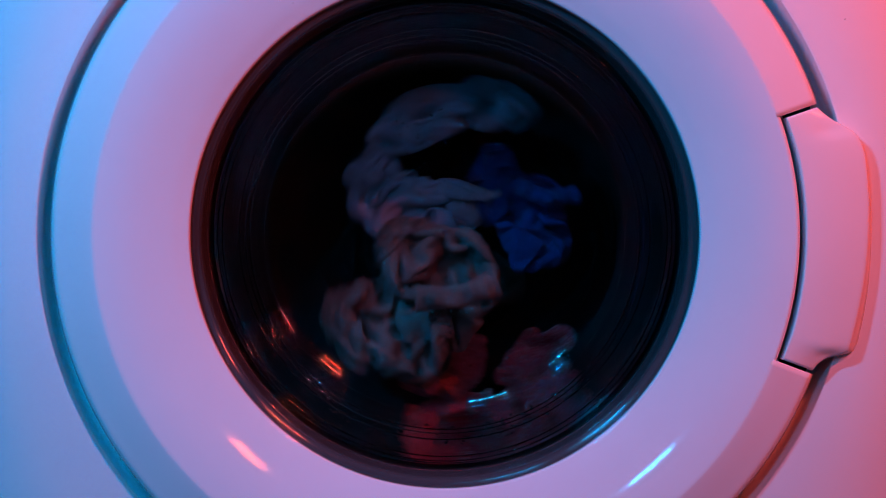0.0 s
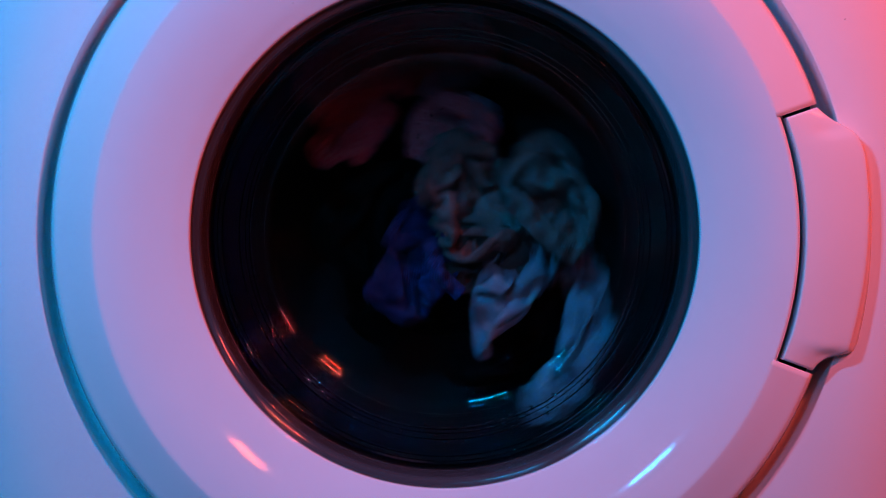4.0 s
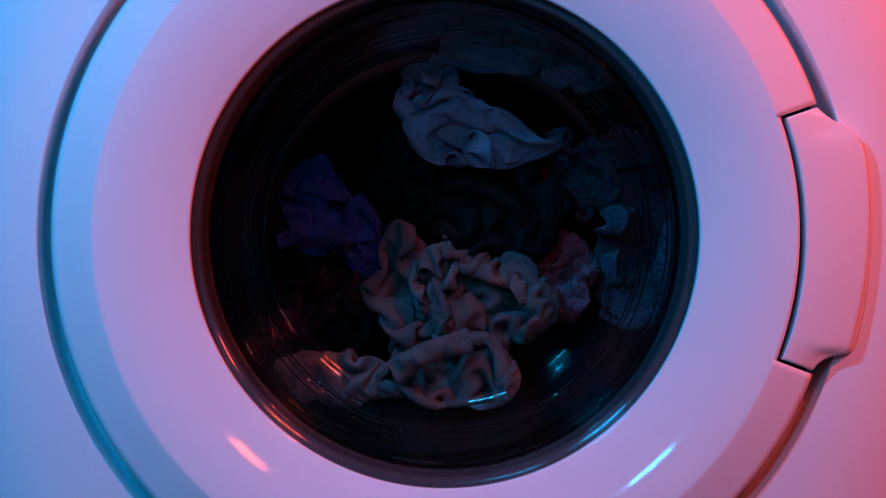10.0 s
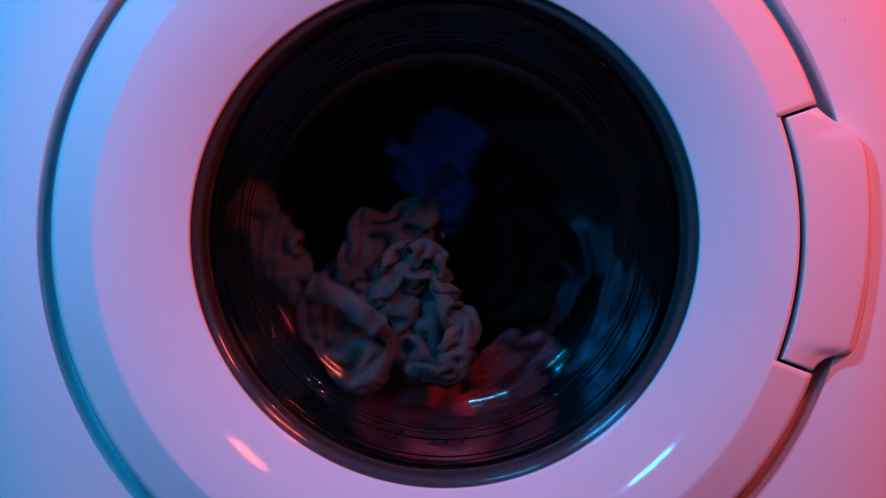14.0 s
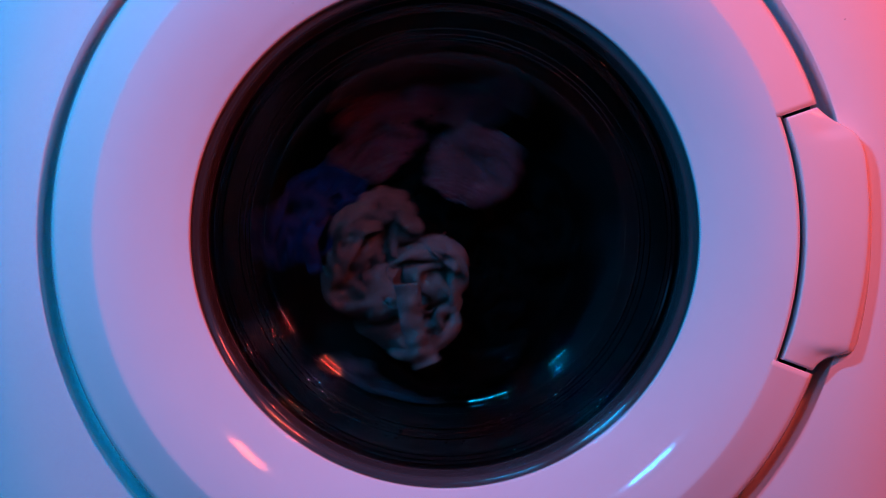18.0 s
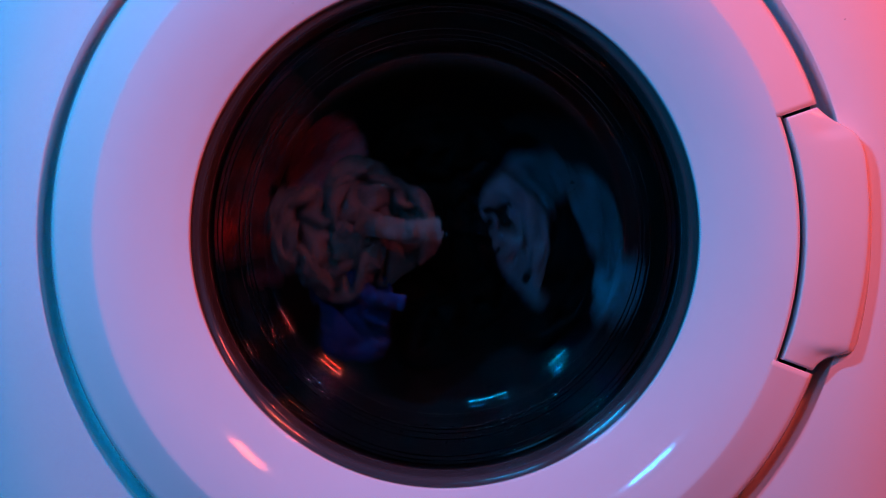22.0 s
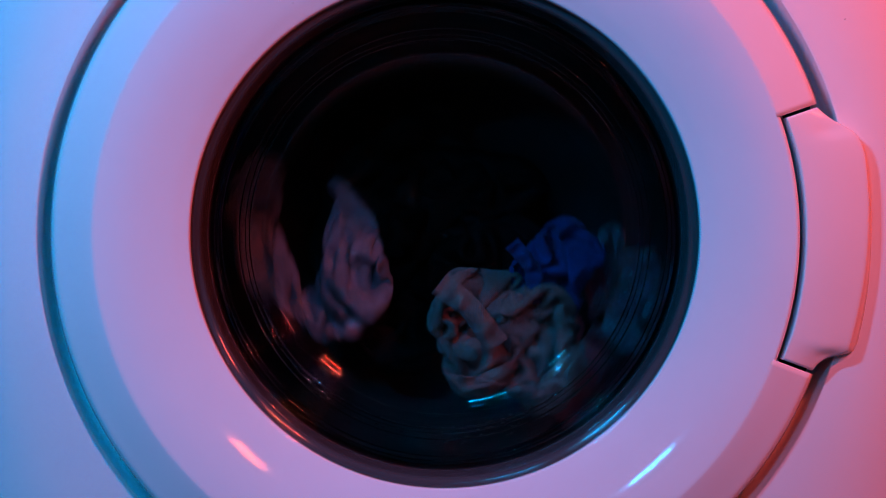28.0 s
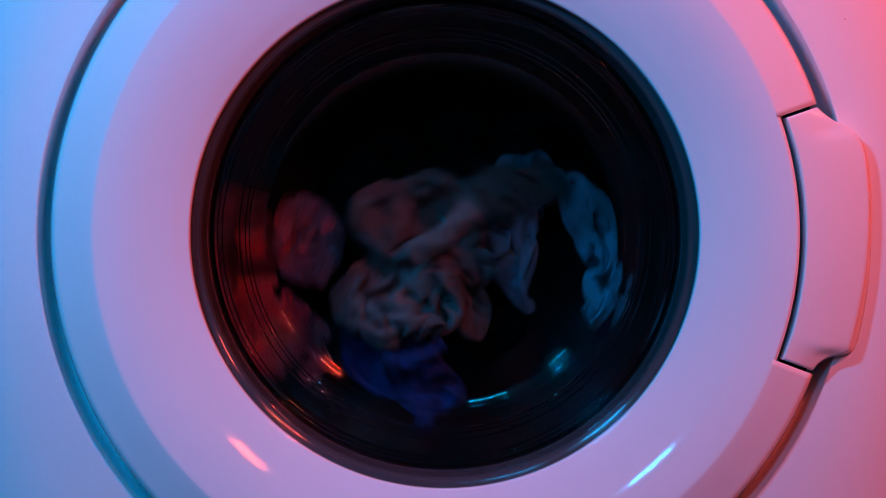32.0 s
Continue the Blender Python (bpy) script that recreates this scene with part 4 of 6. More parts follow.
    walk(shorts, laps([
        (0, 64, 176, 8, -3072), (0.1, 42, 176, 13, -3037), (0.2, 22, 176, 6, -3003), (0.3, 5, 176, -4, -2968), (0.4, 9, 176, -24, -2933),
        (0.5, -4, 176, -32, -2898), (0.6, -10, 176, -40, -2864), (0.7, -6, 176, -65, -2829), (0.8, 9, 176, -64, -2794), (0.9, 16, 176, -56, -2760),
        (1, 34, 176, -43, -2725), (1.1, 43, 176, -35, -2690), (1.2, 33, 176, -13, -2656), (1.3, 37, 176, 3, -2621), (1.4, 23, 176, -5, -2586),
        (1.5, 2, 176, -22, -2552), (1.6, -8, 176, -29, -2517), (1.7, -15, 176, -41, -2482), (1.8, -13, 176, -53, -2447), (1.9, 8, 176, -65, -2413),
        (2, 34, 176, -67, -2378), (2.1, 56, 176, -47, -2343), (2.2, 68, 176, -20, -2309), (2.3, 53, 176, 2, -2274), (2.4, 33, 176, 18, -2239),
        (2.5, 32, 176, 18, -2204), (2.6, 28, 176, 9, -2170), (2.7, -1, 176, -5, -2135), (2.8, -26, 176, -24, -2100), (2.9, -19, 176, -51, -2066),
        (3, 1, 176, -71, -2031), (3.1, 27, 176, -68, -1996), (3.2, 50, 176, -51, -1962), (3.3, 55, 176, -23, -1927), (3.4, 53, 176, 6, -1892),
        (3.5, 48, 176, 22, -1858), (3.6, 37, 176, 26, -1823), (3.7, 21, 176, 19, -1788), (3.8, 5, 176, 6, -1753), (3.9, -13, 176, -11, -1719),
        (4, -23, 176, -31, -1684), (4.1, -14, 176, -55, -1649), (4.2, 5, 176, -71, -1615), (4.3, 34, 176, -66, -1580), (4.4, 58, 176, -47, -1545),
        (4.5, 65, 176, -15, -1510), (4.6, 58, 176, 14, -1476), (4.7, 36, 176, 21, -1441), (4.8, 9, 176, 14, -1406), (4.9, -14, 176, -3, -1372),
        (5, -27, 176, -27, -1337), (5.1, -17, 176, -57, -1302), (5.2, 5, 176, -76, -1268), (5.3, 41, 176, -58, -1233), (5.4, 71, 176, -27, -1198),
        (5.5, 75, 176, 4, -1164), (5.6, 37, 176, 17, -1129), (5.7, 23, 176, 21, -1094), (5.8, -6, 176, 13, -1059), (5.9, -49, 176, -32, -1025),
        (6, -40, 176, -67, -990), (6.1, -9, 176, -77, -955), (6.2, 27, 176, -89, -919), (6.3, 50, 176, -72, -884), (6.4, 86, 176, -35, -848),
        (6.5, 89, 176, -2, -812), (6.6, 60, 176, 22, -777), (6.7, 25, 176, 28, -742), (6.8, -13, 176, 28, -706), (6.9, -59, 176, -18, -670),
        (7, -50, 176, -59, -635), (7.1, -24, 176, -85, -600), (7.2, 10, 176, -93, -565), (7.3, 52, 176, -76, -530), (7.4, 83, 176, -47, -495),
        (7.5, 80, 176, -7, -460), (7.6, 61, 176, 28, -425), (7.7, 34, 176, 44, -390), (7.8, -1, 176, 36, -355), (7.9, -44, 176, -6, -320),
        (8, -62, 176, -57, -285), (8.1, -32, 176, -85, -238), (8.2, 17, 176, -94, -190), (8.3, 60, 176, -86, -145), (8.4, 94, 176, -62, -100),
        (8.5, 106, 176, -16, -72), (8.6, 98, 176, 29, -44), (8.7, 66, 176, 55, -30), (8.8, 18, 176, 62, -15), (8.9, -40, 176, 47, -4),
        (9, -87, 176, 2, 8), (9.1, -98, 176, -14, 13), (9.2, -96, 176, -15, 18), (9.3, -98, 176, -17, 16), (9.4, -99, 176, -15, 15),
        (9.5, -98, 176, -12, 13), (9.6, -97, 176, -7, 10), (9.7, -97, 176, 3, 8), (9.8, -96, 176, 12, 5), (9.9, -94, 176, 17, 2),
        (10, -93, 176, 20, 0), (13.3, -93, 176, 20, 0), (13.4, -93, 176, 23, 0), (13.5, -92, 176, 29, -3), (13.6, -84, 176, 41, -10),
        (13.7, -72, 176, 56, -18), (13.8, -61, 176, 72, -29), (13.9, -41, 176, 77, -40), (14, -4, 176, 56, -55), (14.1, 20, 176, 36, -75),
        (14.2, 40, 176, 1, -92), (14.3, 48, 176, -38, -110), (14.4, 32, 176, -79, -130), (14.5, 2, 176, -104, -150), (14.6, -41, 176, -92, -185),
        (14.7, -76, 176, -59, -219), (14.8, -78, 176, -10, -254), (14.9, -60, 176, 35, -289), (15, -22, 176, 49, -324), (15.1, 18, 176, 43, -358),
        (15.2, 42, 176, 8, -393), (15.3, 50, 176, -35, -428), (15.4, 30, 176, -72, -463), (15.5, -3, 176, -96, -498), (15.6, -43, 176, -87, -532),
        (15.7, -76, 176, -59, -567), (15.8, -83, 176, -15, -602), (15.9, -72, 176, 27, -637), (16, -43, 176, 45, -671), (16.1, -7, 176, 47, -706),
        (16.2, 24, 176, 28, -741), (16.3, 46, 176, -2, -776), (16.4, 51, 176, -36, -810), (16.5, 38, 176, -67, -845), (16.6, 4, 176, -86, -879),
        (16.7, -60, 176, -86, -914), (16.8, -97, 176, -62, -948), (16.9, -107, 176, -15, -982), (17, -96, 176, 34, -1016),
        (17.1, -67, 176, 51, -1051), (17.2, -15, 176, 51, -1085), (17.3, 33, 176, 22, -1119), (17.4, 36, 176, -19, -1154),
        (17.5, 27, 176, -72, -1188), (17.6, 14, 176, -80, -1222), (17.7, -49, 176, -92, -1256), (17.8, -79, 176, -71, -1291),
        (17.9, -109, 176, -38, -1325), (18, -113, 176, 3, -1359), (18.1, -85, 176, 40, -1394), (18.2, -41, 176, 62, -1428),
        (18.3, 8, 176, 56, -1462), (18.4, 45, 176, 29, -1496), (18.5, 45, 176, -20, -1531), (18.6, 23, 176, -70, -1565),
        (18.7, -19, 176, -97, -1599), (18.8, -64, 176, -103, -1634), (18.9, -98, 176, -72, -1668), (19, -115, 176, -27, -1702),
        (19.1, -102, 176, 19, -1736), (19.2, -71, 176, 55, -1771), (19.3, -22, 176, 65, -1805), (19.4, 23, 176, 51, -1839),
        (19.5, 45, 176, -10, -1874), (19.6, 43, 176, -73, -1908), (19.7, 2, 176, -95, -1942), (19.8, -49, 176, -93, -1976),
        (19.9, -84, 176, -65, -2011), (20, -104, 176, -27, -2045), (20.1, -98, 176, 11, -2079), (20.2, -76, 176, 39, -2114),
        (20.3, -37, 176, 40, -2148), (20.4, 2, 176, 22, -2182), (20.5, 27, 176, -15, -2216), (20.6, 33, 176, -55, -2251), (20.7, 7, 176, -77, -2285),
        (20.8, -29, 176, -84, -2319), (20.9, -59, 176, -67, -2354), (21, -80, 176, -38, -2388), (21.1, -78, 176, -5, -2422),
        (21.2, -64, 176, 23, -2456), (21.3, -37, 176, 33, -2491), (21.4, -8, 176, 29, -2525), (21.5, 11, 176, 8, -2559), (21.6, 20, 176, -20, -2594),
        (21.7, 13, 176, -49, -2628), (21.8, -5, 176, -70, -2662), (21.9, -36, 176, -70, -2696), (22, -64, 176, -58, -2731),
        (22.1, -75, 176, -29, -2765), (22.2, -74, 176, 1, -2799), (22.3, -60, 176, 19, -2834), (22.4, -38, 176, 26, -2868),
        (22.5, -8, 176, 15, -2902), (22.6, 15, 176, -7, -2936), (22.7, 13, 176, -36, -2971), (22.8, 2, 176, -64, -3005), (22.9, -8, 176, -80, -3030),
        (23, -17, 176, -88, -3055), (23.1, -24, 176, -88, -3064), (23.2, -29, 176, -87, -3072), (23.3, -35, 176, -87, -3071),
        (23.4, -40, 176, -89, -3070), (23.5, -41, 176, -91, -3068), (23.6, -39, 176, -95, -3065), (23.7, -34, 176, -97, -3062),
        (23.8, -24, 176, -98, -3060), (23.9, -10, 176, -95, -3058), (24, 5, 176, -92, -3055), (24.1, 13, 176, -89, -3055),
        (24.2, 16, 176, -87, -3054), (24.3, 17, 176, -86, -3054), (24.4, 18, 176, -84, -3053), (24.5, 19, 176, -85, -3053),
        (24.6, 19, 176, -85, -3052), (27.4, 32, 176, -80, -3030), (27.5, 38, 176, -82, -3026), (27.6, 44, 176, -84, -3022),
        (27.7, 56, 176, -78, -3006), (27.8, 76, 176, -62, -2990), (27.9, 83, 176, -40, -2970), (28, 81, 176, -22, -2950), (28.1, 73, 176, 1, -2920),
        (28.2, 51, 176, 18, -2890), (28.3, 17, 176, 14, -2860), (28.4, 8, 176, 6, -2830), (28.5, -5, 176, -2, -2800), (28.6, -39, 176, -19, -2768),
        (28.7, -66, 176, -47, -2736), (28.8, -38, 176, -76, -2704), (28.9, -1, 176, -92, -2672), (29, 35, 176, -84, -2640),
        (29.1, 69, 176, -64, -2605), (29.2, 91, 176, -37, -2571), (29.3, 89, 176, -1, -2536), (29.4, 69, 176, 29, -2502), (29.5, 31, 176, 38, -2468),
        (29.6, -9, 176, 29, -2433), (29.7, -38, 176, -6, -2399), (29.8, -47, 176, -49, -2364), (29.9, -14, 176, -88, -2330),
        (30, 33, 176, -106, -2295), (30.1, 80, 176, -73, -2260), (30.2, 111, 176, -24, -2226), (30.3, 104, 176, 20, -2191),
        (30.4, 73, 176, 51, -2157), (30.5, 17, 176, 53, -2122), (30.6, -39, 176, 34, -2088), (30.7, -69, 176, -8, -2054),
        (30.8, -74, 176, -56, -2019), (30.9, -39, 176, -93, -1985), (31, 12, 176, -113, -1950), (31.1, 66, 176, -98, -1915),
        (31.2, 107, 176, -64, -1881), (31.3, 114, 176, -16, -1846), (31.4, 97, 176, 31, -1812), (31.5, 62, 176, 65, -1778),
        (31.6, 9, 176, 73, -1743), (31.7, -62, 176, 36, -1709), (31.8, -92, 176, -22, -1674), (31.9, -56, 176, -71, -1640),
        (32, -19, 176, -108, -1605),
    ]))
    walk(bath, laps([
        (0, 37, 255, -117, -2960), (0.1, 73, 250, -115, -2944), (0.2, 104, 245, -98, -2929), (0.3, 127, 240, -56, -2909), (0.4, 131, 231, -7, -2887),
        (0.5, 122, 222, 39, -2867), (0.6, 95, 214, 78, -2846), (0.7, 44, 205, 99, -2821), (0.8, -9, 205, 96, -2794), (0.9, -65, 205, 72, -2761),
        (1, -97, 205, 12, -2722), (1.1, -103, 205, -62, -2683), (1.2, -37, 205, -112, -2639), (1.3, 28, 205, -112, -2604),
        (1.4, 79, 205, -85, -2572), (1.5, 122, 204, -22, -2535), (1.6, 120, 204, 16, -2516), (1.7, 80, 204, 66, -2485), (1.8, 18, 204, 88, -2449),
        (1.9, -60, 204, 76, -2404), (2, -110, 204, 8, -2359), (2.1, -96, 204, -65, -2319), (2.2, -41, 204, -111, -2281), (2.3, 29, 204, -120, -2244),
        (2.4, 90, 204, -86, -2209), (2.5, 110, 204, -49, -2188), (2.6, 113, 204, -7, -2167), (2.7, 85, 204, 48, -2134), (2.8, 31, 204, 80, -2098),
        (2.9, -48, 203, 79, -2051), (3, -105, 203, 17, -2004), (3.1, -94, 203, -48, -1967), (3.2, -52, 203, -88, -1933), (3.3, -5, 203, -106, -1902),
        (3.4, 45, 203, -100, -1872), (3.5, 80, 203, -72, -1847), (3.6, 106, 203, -44, -1826), (3.7, 120, 203, -3, -1805), (3.8, 96, 203, 55, -1775),
        (3.9, 42, 203, 92, -1741), (4, -33, 203, 95, -1701), (4.1, -94, 203, 49, -1661), (4.2, -110, 203, -22, -1623), (4.3, -79, 202, -85, -1585),
        (4.4, -22, 202, -114, -1551), (4.5, 39, 202, -108, -1517), (4.6, 88, 202, -79, -1487), (4.7, 117, 202, -26, -1457),
        (4.8, 104, 202, 37, -1424), (4.9, 59, 202, 83, -1391), (5, -14, 202, 99, -1352), (5.1, -83, 202, 64, -1311), (5.2, -112, 202, -13, -1267),
        (5.3, -79, 202, -90, -1224), (5.4, -10, 202, -126, -1184), (5.5, 64, 202, -111, -1147), (5.6, 99, 202, -71, -1120),
        (5.7, 124, 201, -14, -1091), (5.8, 113, 201, 41, -1065), (5.9, 59, 201, 84, -1031), (6, -7, 201, 78, -994), (6.1, -76, 201, 47, -946),
        (6.2, -111, 201, -14, -907), (6.3, -95, 201, -84, -871), (6.4, -8, 201, -116, -823), (6.5, 64, 201, -105, -785), (6.6, 109, 201, -67, -756),
        (6.7, 123, 201, -7, -727), (6.8, 103, 201, 46, -700), (6.9, 50, 201, 79, -668), (7, -2, 201, 80, -638), (7.1, -63, 200, 59, -597),
        (7.2, -99, 200, -1, -555), (7.3, -88, 200, -63, -518), (7.4, -41, 200, -108, -482), (7.5, 32, 200, -116, -442), (7.6, 94, 200, -76, -404),
        (7.7, 118, 200, -26, -376), (7.8, 113, 200, 30, -350), (7.9, 63, 200, 71, -317), (8, 6, 200, 77, -283), (8.1, -48, 200, 71, -249),
        (8.2, -95, 200, 34, -214), (8.3, -105, 200, -37, -174), (8.4, -64, 200, -100, -135), (8.5, 2, 200, -120, -98), (8.6, 64, 199, -99, -63),
        (8.7, 98, 199, -71, -41), (8.8, 119, 199, -35, -20), (8.9, 119, 199, -2, -5), (9, 111, 199, 24, 8), (9.1, 106, 199, 27, 11),
        (9.2, 102, 199, 27, 11), (9.3, 102, 199, 23, 9), (9.4, 103, 199, 20, 7), (9.5, 103, 199, 16, 6), (9.6, 104, 199, 13, 4),
        (9.7, 104, 199, 11, 3), (9.8, 105, 199, 9, 2), (9.9, 106, 199, 8, 1), (10, 106, 198, 6, 0), (13.3, 106, 196, 6, -0), (13.4, 107, 196, 4, -1),
        (13.5, 108, 196, -1, -4), (13.6, 109, 200, -27, -18), (13.7, 101, 204, -57, -33), (13.8, 79, 207, -80, -50), (13.9, 50, 211, -96, -68),
        (14, 11, 215, -108, -93), (14.1, -44, 215, -110, -122), (14.2, -80, 215, -103, -140), (14.3, -111, 215, -85, -155),
        (14.4, -125, 215, -51, -171), (14.5, -126, 215, -12, -188), (14.6, -110, 215, 30, -209), (14.7, -78, 215, 65, -233),
        (14.8, -21, 215, 92, -268), (14.9, 43, 215, 84, -303), (15, 90, 215, 52, -334), (15.1, 114, 215, -3, -365), (15.2, 95, 215, -63, -398),
        (15.3, 48, 215, -101, -431), (15.4, -15, 215, -117, -467), (15.5, -78, 215, -93, -502), (15.6, -114, 215, -49, -530),
        (15.7, -123, 215, 7, -557), (15.8, -89, 215, 59, -587), (15.9, -36, 215, 85, -618), (16, 27, 215, 91, -654), (16.1, 85, 215, 57, -690),
        (16.2, 106, 215, -2, -724), (16.3, 84, 215, -71, -764), (16.4, -30, 215, -106, -836), (16.5, -104, 215, -64, -882),
        (16.6, -124, 215, -7, -911), (16.7, -115, 215, 35, -931), (16.8, -77, 215, 66, -954), (16.9, -22, 215, 72, -984), (17, 27, 215, 60, -1020),
        (17.1, 74, 215, -3, -1083), (17.2, 69, 215, -72, -1131), (17.3, 18, 215, -107, -1168), (17.4, -45, 215, -110, -1203),
        (17.5, -93, 215, -89, -1229), (17.6, -121, 215, -58, -1248), (17.7, -122, 215, 0, -1274), (17.8, -114, 215, 42, -1294),
        (17.9, -78, 215, 75, -1317), (18, -13, 215, 76, -1350), (18.1, 49, 215, 54, -1396), (18.2, 79, 215, -3, -1443), (18.3, 71, 215, -63, -1485),
        (18.4, 23, 215, -107, -1525), (18.5, -37, 215, -116, -1558), (18.6, -93, 215, -90, -1588), (18.7, -121, 215, -46, -1613),
        (18.8, -125, 215, 5, -1636), (18.9, -100, 215, 48, -1659), (19, -57, 215, 78, -1686), (19.1, 25, 215, 77, -1735), (19.2, 74, 215, 21, -1786),
        (19.3, 85, 215, -41, -1829), (19.4, 51, 215, -101, -1869), (19.5, -13, 215, -124, -1905), (19.6, -83, 215, -104, -1941),
        (19.7, -129, 215, -41, -1976), (19.8, -131, 215, 33, -2007), (19.9, -113, 215, 62, -2022), (20, -84, 215, 84, -2037),
        (20.1, 1, 215, 100, -2079), (20.2, 70, 215, 55, -2126), (20.3, 99, 215, -20, -2174), (20.4, 65, 215, -94, -2221),
        (20.5, 9, 215, -120, -2254), (20.6, -49, 215, -114, -2284), (20.7, -92, 215, -93, -2307), (20.8, -126, 215, -54, -2330),
        (20.9, -133, 215, 11, -2358), (21, -101, 215, 73, -2389), (21.1, -31, 215, 96, -2423), (21.2, 32, 215, 73, -2460),
        (21.3, 82, 215, 20, -2508), (21.4, 79, 215, -54, -2557), (21.5, 36, 215, -101, -2597), (21.6, -27, 215, -113, -2634),
        (21.7, -75, 215, -102, -2658), (21.8, -116, 215, -72, -2681), (21.9, -135, 215, -21, -2705), (22, -127, 215, 35, -2729),
        (22.1, -75, 215, 76, -2758), (22.2, -14, 215, 82, -2790), (22.3, 56, 215, 66, -2835), (22.4, 97, 215, 2, -2881), (22.5, 81, 215, -66, -2923),
        (22.6, 28, 215, -106, -2963), (22.7, -21, 215, -118, -2990), (22.8, -68, 215, -110, -3013), (22.9, -96, 213, -97, -3027),
        (23, -117, 211, -81, -3038), (23.1, -125, 209, -72, -3043), (23.2, -130, 206, -66, -3046), (23.3, -130, 201, -67, -3046),
        (23.4, -130, 196, -68, -3045), (23.5, -130, 191, -70, -3044), (23.6, -130, 186, -74, -3043), (23.7, -128, 186, -89, -3038),
        (23.8, -123, 186, -106, -3031), (23.9, -116, 186, -122, -3025), (24, -107, 186, -137, -3019), (24.1, -101, 186, -141, -3017),
        (24.2, -96, 186, -143, -3015), (24.3, -91, 186, -145, -3013), (24.4, -86, 186, -147, -3011), (24.5, -85, 186, -147, -3011),
        (24.6, -84, 186, -148, -3010), (27.4, -45, 186, -149, -2997), (27.5, -37, 194, -148, -2994), (27.6, -26, 202, -146, -2990),
        (27.7, 2, 207, -135, -2978), (27.8, 30, 211, -120, -2963), (27.9, 75, 212, -104, -2940), (28, 114, 211, -67, -2915),
        (28.1, 120, 205, -2, -2885), (28.2, 84, 205, 72, -2844), (28.3, 24, 205, 106, -2810), (28.4, -48, 205, 93, -2774),
        (28.5, -98, 205, 58, -2744), (28.6, -127, 205, 7, -2717), (28.7, -124, 229, -45, -2693), (28.8, -97, 252, -92, -2669),
        (28.9, -36, 276, -127, -2636), (29, 34, 300, -123, -2602), (29.1, 97, 300, -86, -2566), (29.2, 128, 300, -17, -2531),
        (29.3, 105, 300, 50, -2499), (29.4, 52, 300, 92, -2466), (29.5, -20, 300, 113, -2430), (29.6, -94, 300, 88, -2395),
        (29.7, -125, 300, 54, -2376), (29.8, -140, 300, 12, -2358), (29.9, -128, 300, -53, -2331), (30, -83, 300, -106, -2300),
        (30.1, -1, 300, -133, -2259), (30.2, 79, 300, -100, -2217), (30.3, 119, 300, -37, -2181), (30.4, 114, 300, 44, -2143),
        (30.5, 27, 300, 118, -2091), (30.6, -84, 300, 97, -2041), (30.7, -113, 300, 68, -2024), (30.8, -128, 300, 40, -2011),
        (30.9, -140, 300, -11, -1989), (31, -128, 300, -70, -1964), (31.1, -60, 300, -126, -1927), (31.2, 25, 300, -128, -1887),
        (31.3, 99, 300, -86, -1846), (31.4, 128, 300, -4, -1806), (31.5, 92, 300, 64, -1770), (31.6, 21, 275, 99, -1730),
        (31.7, -98, 250, 80, -1672), (31.8, -119, 225, 50, -1656), (31.9, -125, 225, 12, -1639), (32, -128, 225, -41, -1616),
    ]))
